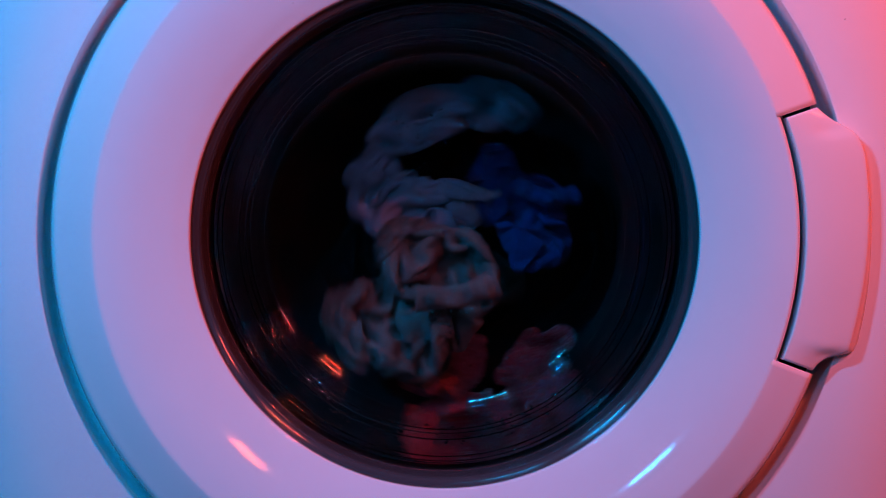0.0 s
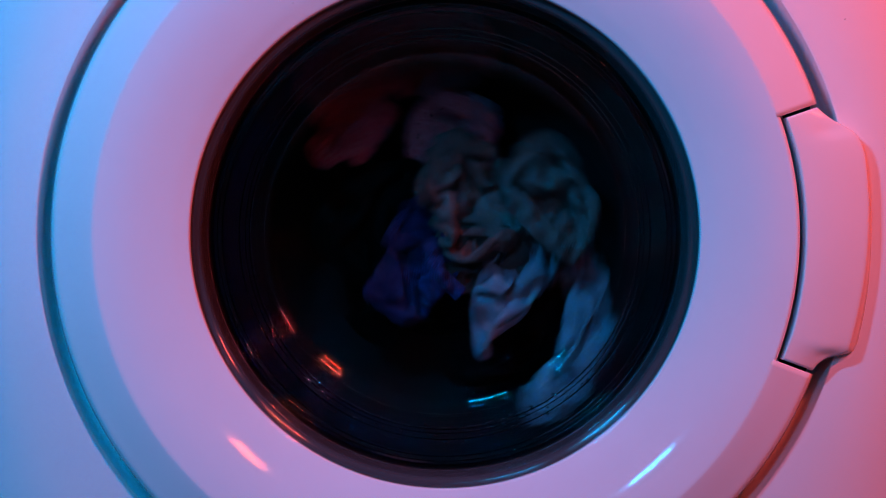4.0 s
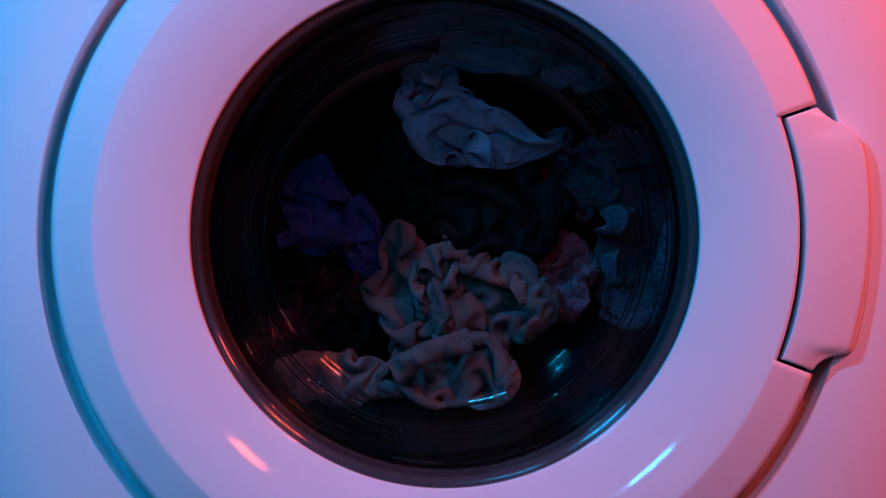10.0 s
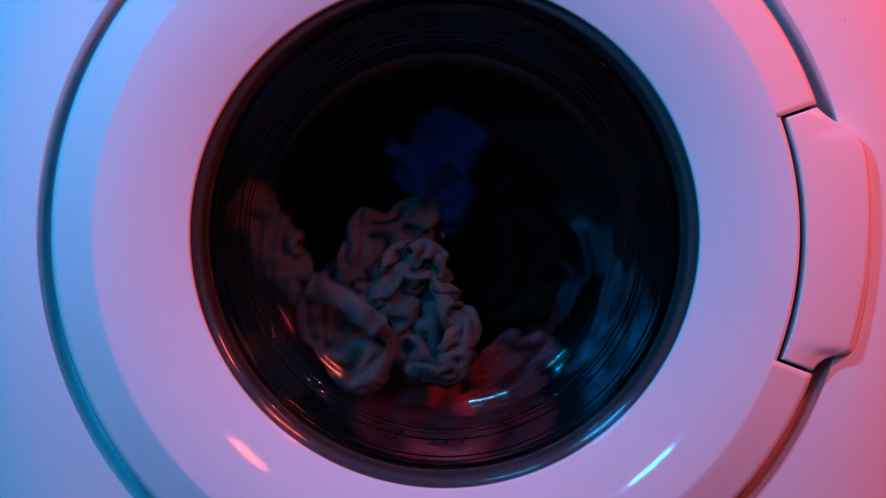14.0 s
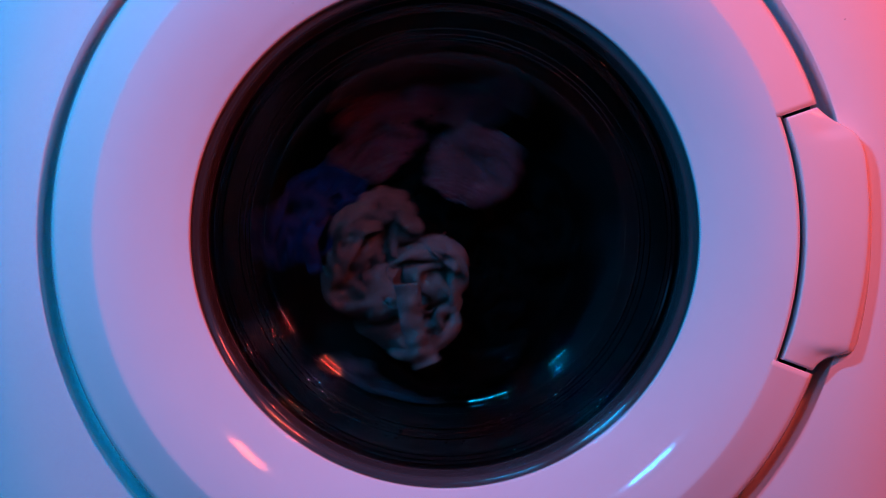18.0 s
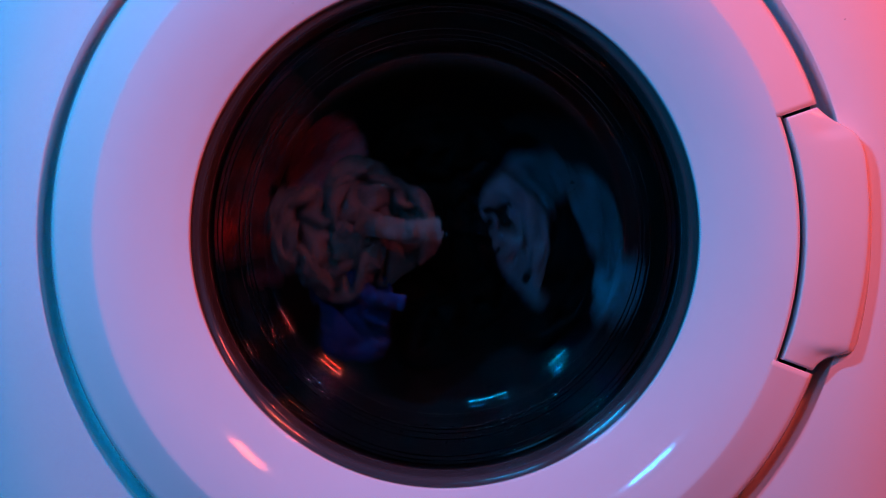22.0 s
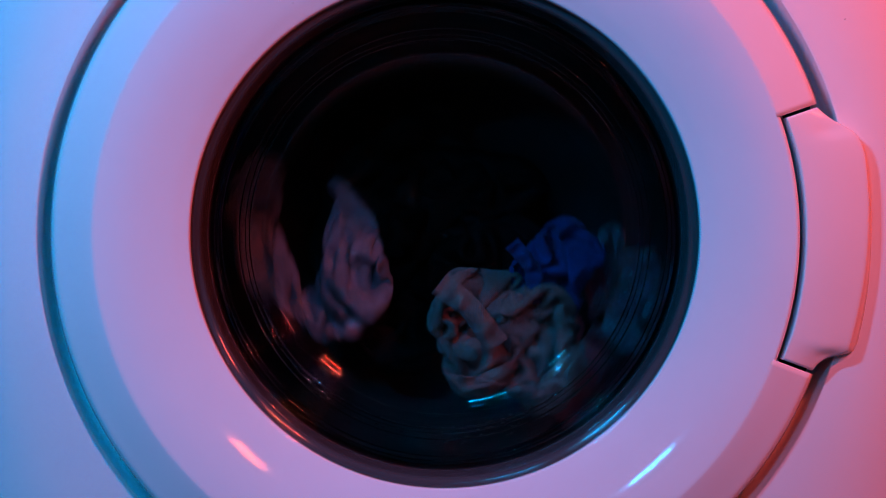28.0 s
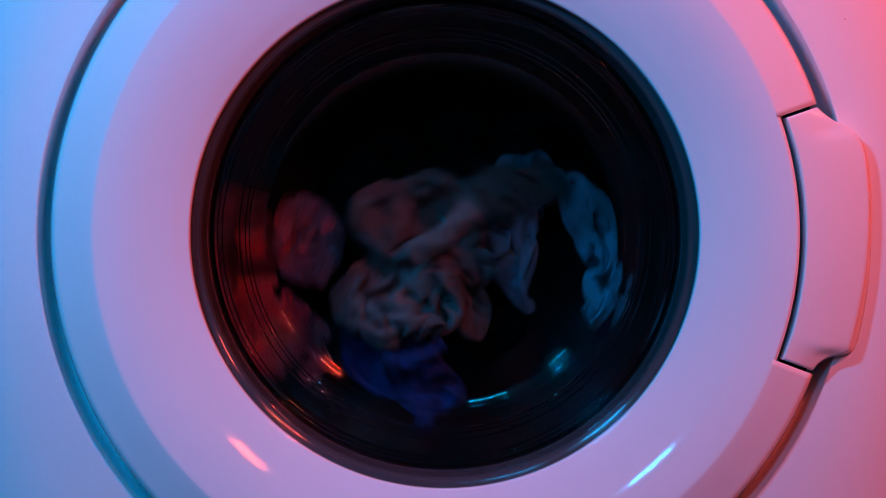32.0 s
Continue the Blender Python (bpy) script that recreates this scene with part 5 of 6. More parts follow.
    walk(black_a, laps([
        (0, -43, 250, -34, -3072), (0.1, -22, 250, -54, -3037), (0.2, 6, 250, -59, -3003), (0.3, 32, 250, -47, -2968), (0.4, 47, 250, -22, -2933),
        (0.5, 45, 250, 7, -2898), (0.6, 27, 250, 29, -2864), (0.7, -1, 250, 37, -2829), (0.8, -28, 250, 28, -2794), (0.9, -45, 250, 5, -2760),
        (1, -47, 250, -23, -2725), (1.1, -31, 250, -48, -2690), (1.2, -5, 250, -59, -2656), (1.3, 23, 250, -53, -2621), (1.4, 43, 250, -32, -2586),
        (1.5, 48, 250, -4, -2552), (1.6, 35, 250, 22, -2517), (1.7, 10, 250, 36, -2482), (1.8, -19, 250, 34, -2447), (1.9, -41, 250, 15, -2413),
        (2, -48, 250, -13, -2378), (2.1, -39, 250, -40, -2343), (2.2, -15, 250, -57, -2309), (2.3, 13, 250, -57, -2274), (2.4, 37, 250, -41, -2239),
        (2.5, 48, 250, -15, -2204), (2.6, 42, 250, 13, -2170), (2.7, 20, 250, 33, -2135), (2.8, -8, 250, 37, -2100), (2.9, -34, 250, 24, -2066),
        (3, -47, 250, -2, -2031), (3.1, -44, 250, -30, -1996), (3.2, -25, 250, -52, -1962), (3.3, 3, 250, -59, -1927), (3.4, 30, 250, -49, -1892),
        (3.5, 46, 250, -25, -1858), (3.6, 46, 250, 3, -1823), (3.7, 30, 250, 27, -1788), (3.8, 3, 250, 37, -1753), (3.9, -25, 250, 30, -1719),
        (4, -44, 250, 9, -1684), (4.1, -47, 250, -20, -1649), (4.2, -34, 250, -45, -1615), (4.3, -8, 250, -58, -1580), (4.4, 20, 250, -55, -1545),
        (4.5, 42, 250, -35, -1510), (4.6, 48, 250, -7, -1476), (4.7, 37, 250, 19, -1441), (4.8, 14, 250, 35, -1406), (4.9, -15, 250, 35, -1372),
        (5, -38, 250, 18, -1337), (5.1, -48, 250, -9, -1302), (5.2, -41, 250, -37, -1268), (5.3, -19, 250, -55, -1233), (5.4, 10, 250, -58, -1198),
        (5.5, 35, 250, -44, -1164), (5.6, 48, 250, -18, -1129), (5.7, 43, 250, 10, -1094), (5.8, 24, 250, 31, -1059), (5.9, -4, 250, 37, -1025),
        (6, -31, 250, 26, -990), (6.1, -47, 250, 1, -955), (6.2, -45, 250, -28, -919), (6.3, -27, 250, -51, -884), (6.4, 2, 250, -59, -848),
        (6.5, 29, 250, -49, -812), (6.6, 46, 250, -25, -777), (6.7, 46, 250, 4, -742), (6.8, 28, 250, 28, -706), (6.9, 0, 250, 37, -670),
        (7, -28, 250, 29, -635), (7.1, -45, 250, 6, -600), (7.2, -47, 250, -23, -565), (7.3, -31, 250, -48, -530), (7.4, -4, 250, -59, -495),
        (7.5, 24, 250, -53, -460), (7.6, 44, 250, -31, -425), (7.7, 47, 250, -3, -390), (7.8, 34, 250, 23, -355), (7.9, 8, 250, 36, -320),
        (8, -20, 250, 33, -285), (8.1, -46, 250, 4, -238), (8.2, -42, 250, -35, -190), (8.3, -12, 250, -57, -145), (8.4, 24, 250, -53, -100),
        (8.5, 41, 250, -36, -72), (8.6, 48, 250, -14, -44), (8.7, 47, 242, 0, -30), (8.8, 43, 233, 12, -15), (8.9, 39, 225, 19, -4),
        (9, 35, 216, 23, 8), (9.1, 35, 208, 24, 13), (9.2, 34, 200, 24, 18), (9.3, 36, 191, 23, 16), (9.4, 37, 183, 22, 15), (9.5, 39, 174, 21, 13),
        (9.6, 40, 166, 20, 10), (9.7, 40, 166, 20, 8), (9.8, 40, 166, 20, 5), (9.9, 40, 166, 20, 2), (10, 40, 166, 20, 0), (13.3, 40, 166, 20, 0),
        (13.4, 39, 180, 20, 0), (13.5, 39, 194, 20, -3), (13.6, 41, 208, 17, -10), (13.7, 43, 222, 12, -18), (13.8, 46, 236, 2, -29),
        (13.9, 48, 250, -11, -40), (14, 47, 250, -23, -55), (14.1, 39, 250, -39, -75), (14.2, 29, 250, -49, -92), (14.3, 16, 250, -56, -110),
        (14.4, 0, 250, -59, -130), (14.5, -16, 250, -56, -150), (14.6, -39, 250, -39, -185), (14.7, -48, 250, -11, -219), (14.8, -40, 250, 16, -254),
        (14.9, -17, 250, 34, -289), (15, 11, 250, 36, -324), (15.1, 36, 250, 21, -358), (15.2, 48, 250, -5, -393), (15.3, 43, 250, -34, -428),
        (15.4, 22, 250, -54, -463), (15.5, -6, 250, -59, -498), (15.6, -32, 250, -47, -532), (15.7, -47, 250, -22, -567), (15.8, -45, 250, 7, -602),
        (15.9, -27, 250, 29, -637), (16, 1, 250, 37, -671), (16.1, 28, 250, 28, -706), (16.2, 45, 250, 5, -741), (16.3, 46, 250, -24, -776),
        (16.4, 31, 250, -48, -810), (16.5, 4, 250, -59, -845), (16.6, -24, 250, -53, -879), (16.7, -43, 250, -32, -914), (16.8, -48, 250, -4, -948),
        (16.9, -36, 250, 21, -982), (17, -11, 250, 36, -1016), (17.1, 17, 250, 34, -1051), (17.2, 39, 250, 17, -1085), (17.3, 48, 250, -10, -1119),
        (17.4, 40, 250, -38, -1154), (17.5, 18, 250, -56, -1188), (17.6, -10, 250, -58, -1222), (17.7, -35, 250, -44, -1256),
        (17.8, -48, 250, -19, -1291), (17.9, -44, 250, 9, -1325), (18, -25, 250, 30, -1359), (18.1, 3, 250, 37, -1394), (18.2, 30, 250, 27, -1428),
        (18.3, 46, 250, 4, -1462), (18.4, 46, 250, -25, -1496), (18.5, 31, 250, -48, -1531), (18.6, 4, 250, -59, -1565),
        (18.7, -24, 250, -53, -1599), (18.8, -43, 250, -32, -1634), (18.9, -48, 250, -4, -1668), (19, -36, 250, 21, -1702),
        (19.1, -11, 250, 36, -1736), (19.2, 17, 250, 34, -1771), (19.3, 39, 250, 17, -1805), (19.4, 48, 250, -10, -1839),
        (19.5, 40, 250, -38, -1874), (19.6, 18, 250, -56, -1908), (19.7, -10, 250, -58, -1942), (19.8, -35, 250, -44, -1976),
        (19.9, -48, 250, -19, -2011), (20, -44, 250, 9, -2045), (20.1, -25, 250, 30, -2079), (20.2, 3, 250, 37, -2114), (20.3, 30, 250, 27, -2148),
        (20.4, 46, 250, 4, -2182), (20.5, 46, 250, -25, -2216), (20.6, 31, 250, -48, -2251), (20.7, 4, 250, -59, -2285),
        (20.8, -24, 250, -53, -2319), (20.9, -43, 250, -32, -2354), (21, -48, 250, -4, -2388), (21.1, -36, 250, 21, -2422),
        (21.2, -11, 250, 36, -2456), (21.3, 17, 250, 34, -2491), (21.4, 39, 250, 17, -2525), (21.5, 48, 250, -10, -2559),
        (21.6, 40, 250, -38, -2594), (21.7, 18, 250, -56, -2628), (21.8, -10, 250, -58, -2662), (21.9, -35, 250, -44, -2696),
        (22, -48, 250, -19, -2731), (22.1, -44, 250, 9, -2765), (22.2, -25, 250, 30, -2799), (22.3, 3, 250, 37, -2834), (22.4, 30, 250, 27, -2868),
        (22.5, 46, 250, 4, -2902), (22.6, 46, 250, -25, -2936), (22.7, 31, 250, -48, -2971), (22.8, 4, 250, -59, -3005),
        (22.9, -16, 250, -56, -3030), (23, -34, 250, -45, -3055), (23.1, -39, 250, -40, -3064), (23.2, -43, 250, -34, -3072),
        (23.3, -42, 250, -34, -3071), (23.4, -42, 250, -35, -3070), (23.5, -41, 250, -37, -3068), (23.6, -39, 250, -39, -3065),
        (23.7, -38, 250, -40, -3062), (23.8, -37, 250, -42, -3060), (23.9, -36, 250, -43, -3058), (24, -34, 250, -45, -3055),
        (24.1, -34, 250, -45, -3055), (24.2, -34, 250, -46, -3054), (24.3, -33, 250, -46, -3054), (24.4, -33, 250, -46, -3053),
        (24.5, -33, 250, -46, -3053), (24.6, -32, 250, -47, -3052), (27.4, -16, 250, -56, -3030), (27.5, -13, 250, -57, -3026),
        (27.6, -10, 250, -58, -3022), (27.7, 3, 250, -59, -3006), (27.8, 16, 250, -56, -2990), (27.9, 31, 250, -48, -2970),
        (28, 42, 250, -35, -2950), (28.1, 48, 250, -11, -2920), (28.2, 42, 250, 13, -2890), (28.3, 24, 250, 31, -2860), (28.4, 0, 250, 37, -2830),
        (28.5, -24, 250, 31, -2800), (28.6, -43, 250, 12, -2768), (28.7, -48, 250, -14, -2736), (28.8, -39, 250, -39, -2704),
        (28.9, -18, 250, -56, -2672), (29, 8, 250, -58, -2640), (29.1, 34, 250, -45, -2605), (29.2, 47, 250, -20, -2571), (29.3, 44, 250, 8, -2536),
        (29.4, 26, 250, 30, -2502), (29.5, -2, 250, 37, -2468), (29.6, -29, 250, 28, -2433), (29.7, -46, 250, 4, -2399),
        (29.8, -46, 250, -24, -2364), (29.9, -31, 250, -48, -2330), (30, -4, 250, -59, -2295), (30.1, 24, 250, -53, -2260),
        (30.2, 43, 250, -32, -2226), (30.3, 48, 250, -4, -2191), (30.4, 35, 250, 22, -2157), (30.5, 10, 250, 36, -2122), (30.6, -18, 250, 34, -2088),
        (30.7, -40, 250, 16, -2054), (30.8, -48, 250, -12, -2019), (30.9, -39, 250, -39, -1985), (31, -16, 250, -56, -1950),
        (31.1, 12, 250, -58, -1915), (31.2, 36, 250, -43, -1881), (31.3, 48, 250, -16, -1846), (31.4, 43, 250, 12, -1812),
        (31.5, 22, 250, 32, -1778), (31.6, -6, 250, 37, -1743), (31.7, -32, 250, 25, -1709), (31.8, -47, 250, 1, -1674),
        (31.9, -45, 250, -28, -1640), (32, -28, 250, -50, -1605),
    ]))
    walk(black_b, laps([
        (0, 61, 255, 15, -3072), (0.1, 35, 255, 45, -3037), (0.2, -3, 255, 55, -3003), (0.3, -40, 255, 42, -2968), (0.4, -63, 255, 10, -2933),
        (0.5, -63, 255, -30, -2898), (0.6, -41, 255, -62, -2864), (0.7, -5, 255, -77, -2829), (0.8, 34, 255, -68, -2794), (0.9, 60, 255, -39, -2760),
        (1, 65, 255, 0, -2725), (1.1, 47, 255, 35, -2690), (1.2, 12, 255, 54, -2656), (1.3, -27, 255, 49, -2621), (1.4, -56, 255, 23, -2586),
        (1.5, -66, 255, -15, -2552), (1.6, -52, 255, -52, -2517), (1.7, -19, 255, -74, -2482), (1.8, 20, 255, -74, -2447),
        (1.9, 52, 255, -51, -2413), (2, 66, 255, -14, -2378), (2.1, 56, 255, 24, -2343), (2.2, 26, 255, 49, -2309), (2.3, -13, 255, 54, -2274),
        (2.4, -47, 255, 35, -2239), (2.5, -65, 255, -0, -2204), (2.6, -60, 255, -39, -2170), (2.7, -33, 255, -68, -2135), (2.8, 5, 255, -77, -2100),
        (2.9, 42, 255, -62, -2066), (3, 63, 255, -29, -2031), (3.1, 63, 255, 10, -1996), (3.2, 39, 255, 42, -1962), (3.3, 2, 255, 55, -1927),
        (3.4, -36, 255, 44, -1892), (3.5, -61, 255, 14, -1858), (3.6, -65, 255, -25, -1823), (3.7, -45, 255, -59, -1788),
        (3.8, -10, 255, -76, -1753), (3.9, 29, 255, -70, -1719), (4, 58, 255, -43, -1684), (4.1, 66, 255, -4, -1649), (4.2, 50, 255, 32, -1615),
        (4.3, 17, 255, 53, -1580), (4.4, -22, 255, 51, -1545), (4.5, -54, 255, 27, -1510), (4.6, -66, 255, -10, -1476), (4.7, -55, 255, -48, -1441),
        (4.8, -24, 255, -72, -1406), (4.9, 15, 255, -75, -1372), (5, 49, 255, -55, -1337), (5.1, 65, 255, -19, -1302), (5.2, 59, 255, 19, -1268),
        (5.3, 31, 255, 47, -1233), (5.4, -8, 255, 55, -1198), (5.5, -44, 255, 38, -1164), (5.6, -64, 255, 5, -1129), (5.7, -62, 255, -35, -1094),
        (5.8, -37, 255, -65, -1059), (5.9, 0, 255, -77, -1025), (6, 38, 255, -65, -990), (6.1, 62, 255, -33, -955), (6.2, 63, 255, 7, -919),
        (6.3, 41, 255, 41, -884), (6.4, 3, 255, 55, -848), (6.5, -35, 255, 45, -812), (6.6, -61, 255, 14, -777), (6.7, -64, 255, -26, -742),
        (6.8, -43, 255, -61, -706), (6.9, -6, 255, -77, -670), (7, 33, 255, -68, -635), (7.1, 60, 255, -39, -600), (7.2, 65, 255, 0, -565),
        (7.3, 47, 255, 36, -530), (7.4, 11, 255, 54, -495), (7.5, -28, 255, 49, -460), (7.6, -57, 255, 22, -425), (7.7, -66, 255, -17, -390),
        (7.8, -51, 255, -53, -355), (7.9, -17, 255, -75, -320), (8, 23, 255, -73, -285), (8.1, 61, 255, -36, -238), (8.2, 60, 255, 17, -190),
        (8.3, 23, 255, 51, -145), (8.4, -28, 255, 49, -100), (8.5, -53, 255, 29, -72), (8.6, -65, 255, -1, -44), (8.7, -68, 248, -21, -30),
        (8.8, -67, 240, -38, -15), (8.9, -65, 233, -48, -4), (9, -64, 226, -55, 8), (9.1, -65, 218, -57, 13), (9.2, -68, 211, -57, 18),
        (9.3, -73, 204, -56, 16), (9.4, -77, 197, -55, 15), (9.5, -81, 189, -54, 13), (9.6, -85, 182, -53, 10), (9.7, -85, 182, -53, 8),
        (9.8, -85, 182, -53, 5), (9.9, -85, 182, -53, 2), (10, -85, 182, -53, 0), (13.3, -85, 182, -53, 0), (13.4, -80, 194, -53, 0),
        (13.5, -76, 206, -51, -3), (13.6, -73, 218, -46, -10), (13.7, -71, 231, -38, -18), (13.8, -69, 243, -24, -29), (13.9, -66, 255, -5, -40),
        (14, -62, 255, 12, -55), (14.1, -51, 255, 31, -75), (14.2, -35, 255, 45, -92), (14.3, -17, 255, 53, -110), (14.4, 6, 255, 55, -130),
        (14.5, 28, 255, 49, -150), (14.6, 57, 255, 22, -185), (14.7, 66, 255, -16, -219), (14.8, 51, 255, -53, -254), (14.9, 18, 255, -74, -289),
        (15, -21, 255, -73, -324), (15.1, -53, 255, -50, -358), (15.2, -66, 255, -13, -393), (15.3, -55, 255, 25, -428), (15.4, -25, 255, 50, -463),
        (15.5, 14, 255, 53, -498), (15.6, 48, 255, 34, -532), (15.7, 65, 255, -2, -567), (15.8, 59, 255, -41, -602), (15.9, 31, 255, -69, -637),
        (16, -7, 255, -77, -671), (16.1, -43, 255, -61, -706), (16.2, -64, 255, -27, -741), (16.3, -62, 255, 12, -776), (16.4, -38, 255, 43, -810),
        (16.5, -0, 255, 55, -845), (16.6, 37, 255, 44, -879), (16.7, 61, 255, 13, -914), (16.8, 64, 255, -26, -948), (16.9, 45, 255, -59, -982),
        (17, 10, 255, -76, -1016), (17.1, -29, 255, -70, -1051), (17.2, -57, 255, -44, -1085), (17.3, -66, 255, -6, -1119),
        (17.4, -52, 255, 30, -1154), (17.5, -19, 255, 52, -1188), (17.6, 19, 255, 52, -1222), (17.7, 52, 255, 30, -1256), (17.8, 66, 255, -6, -1291),
        (17.9, 57, 255, -44, -1325), (18, 29, 255, -70, -1359), (18.1, -10, 255, -76, -1394), (18.2, -45, 255, -59, -1428),
        (18.3, -64, 255, -26, -1462), (18.4, -61, 255, 13, -1496), (18.5, -37, 255, 44, -1531), (18.6, 0, 255, 55, -1565),
        (18.7, 37, 255, 44, -1599), (18.8, 61, 255, 13, -1634), (18.9, 64, 255, -26, -1668), (19, 45, 255, -59, -1702), (19.1, 10, 255, -76, -1736),
        (19.2, -29, 255, -70, -1771), (19.3, -57, 255, -44, -1805), (19.4, -66, 255, -6, -1839), (19.5, -52, 255, 30, -1874),
        (19.6, -19, 255, 52, -1908), (19.7, 19, 255, 52, -1942), (19.8, 52, 255, 30, -1976), (19.9, 66, 255, -6, -2011), (20, 57, 255, -44, -2045),
        (20.1, 29, 255, -70, -2079), (20.2, -10, 255, -76, -2114), (20.3, -45, 255, -59, -2148), (20.4, -64, 255, -26, -2182),
        (20.5, -61, 255, 13, -2216), (20.6, -37, 255, 44, -2251), (20.7, -0, 255, 55, -2285), (20.8, 37, 255, 44, -2319), (20.9, 61, 255, 13, -2354),
        (21, 64, 255, -26, -2388), (21.1, 45, 255, -59, -2422), (21.2, 10, 255, -76, -2456), (21.3, -29, 255, -70, -2491),
        (21.4, -57, 255, -44, -2525), (21.5, -66, 255, -6, -2559), (21.6, -52, 255, 30, -2594), (21.7, -19, 255, 52, -2628),
        (21.8, 19, 255, 52, -2662), (21.9, 52, 255, 30, -2696), (22, 66, 255, -6, -2731), (22.1, 57, 255, -44, -2765), (22.2, 29, 255, -70, -2799),
        (22.3, -10, 255, -76, -2834), (22.4, -45, 255, -59, -2868), (22.5, -64, 255, -26, -2902), (22.6, -61, 255, 13, -2936),
        (22.7, -37, 255, 44, -2971), (22.8, -0, 255, 55, -3005), (22.9, 28, 255, 49, -3030), (23, 51, 255, 31, -3055), (23.1, 56, 255, 23, -3064),
        (23.2, 61, 255, 15, -3072), (23.3, 60, 255, 16, -3071), (23.4, 60, 255, 17, -3070), (23.5, 59, 255, 19, -3068), (23.6, 57, 255, 22, -3065),
        (23.7, 56, 255, 24, -3062), (23.8, 54, 255, 27, -3060), (23.9, 52, 255, 29, -3058), (24, 51, 255, 31, -3055), (24.1, 50, 255, 32, -3055),
        (24.2, 50, 255, 32, -3054), (24.3, 50, 255, 33, -3054), (24.4, 49, 255, 33, -3053), (24.5, 49, 255, 33, -3053), (24.6, 48, 255, 34, -3052),
        (27.4, 28, 255, 49, -3030), (27.5, 24, 255, 51, -3026), (27.6, 19, 255, 52, -3022), (27.7, 1, 255, 55, -3006), (27.8, -17, 255, 53, -2990),
        (27.9, -38, 255, 43, -2970), (28, -54, 255, 27, -2950), (28.1, -66, 255, -5, -2920), (28.2, -60, 255, -39, -2890),
        (28.3, -38, 255, -65, -2860), (28.4, -6, 255, -77, -2830), (28.5, 28, 255, -71, -2800), (28.6, 55, 255, -47, -2768),
        (28.7, 66, 255, -12, -2736), (28.8, 57, 255, 23, -2704), (28.9, 30, 255, 48, -2672), (29, -6, 255, 55, -2640), (29.1, -42, 255, 40, -2605),
        (29.2, -63, 255, 7, -2571), (29.3, -63, 255, -32, -2536), (29.4, -40, 255, -64, -2502), (29.5, -3, 255, -77, -2468),
        (29.6, 35, 255, -67, -2433), (29.7, 61, 255, -37, -2399), (29.8, 65, 255, 2, -2364), (29.9, 46, 255, 36, -2330), (30, 11, 255, 54, -2295),
        (30.1, -27, 255, 49, -2260), (30.2, -57, 255, 23, -2226), (30.3, -66, 255, -15, -2191), (30.4, -52, 255, -52, -2157),
        (30.5, -20, 255, -74, -2122), (30.6, 19, 255, -74, -2088), (30.7, 52, 255, -52, -2054), (30.8, 66, 255, -16, -2019),
        (30.9, 57, 255, 22, -1985), (31, 28, 255, 49, -1950), (31.1, -11, 255, 54, -1915), (31.2, -46, 255, 36, -1881), (31.3, -65, 255, 2, -1846),
        (31.4, -61, 255, -37, -1812), (31.5, -35, 255, -67, -1778), (31.6, 2, 255, -77, -1743), (31.7, 39, 255, -64, -1709),
        (31.8, 62, 255, -32, -1674), (31.9, 64, 255, 7, -1640), (32, 42, 255, 40, -1605),
    ]))
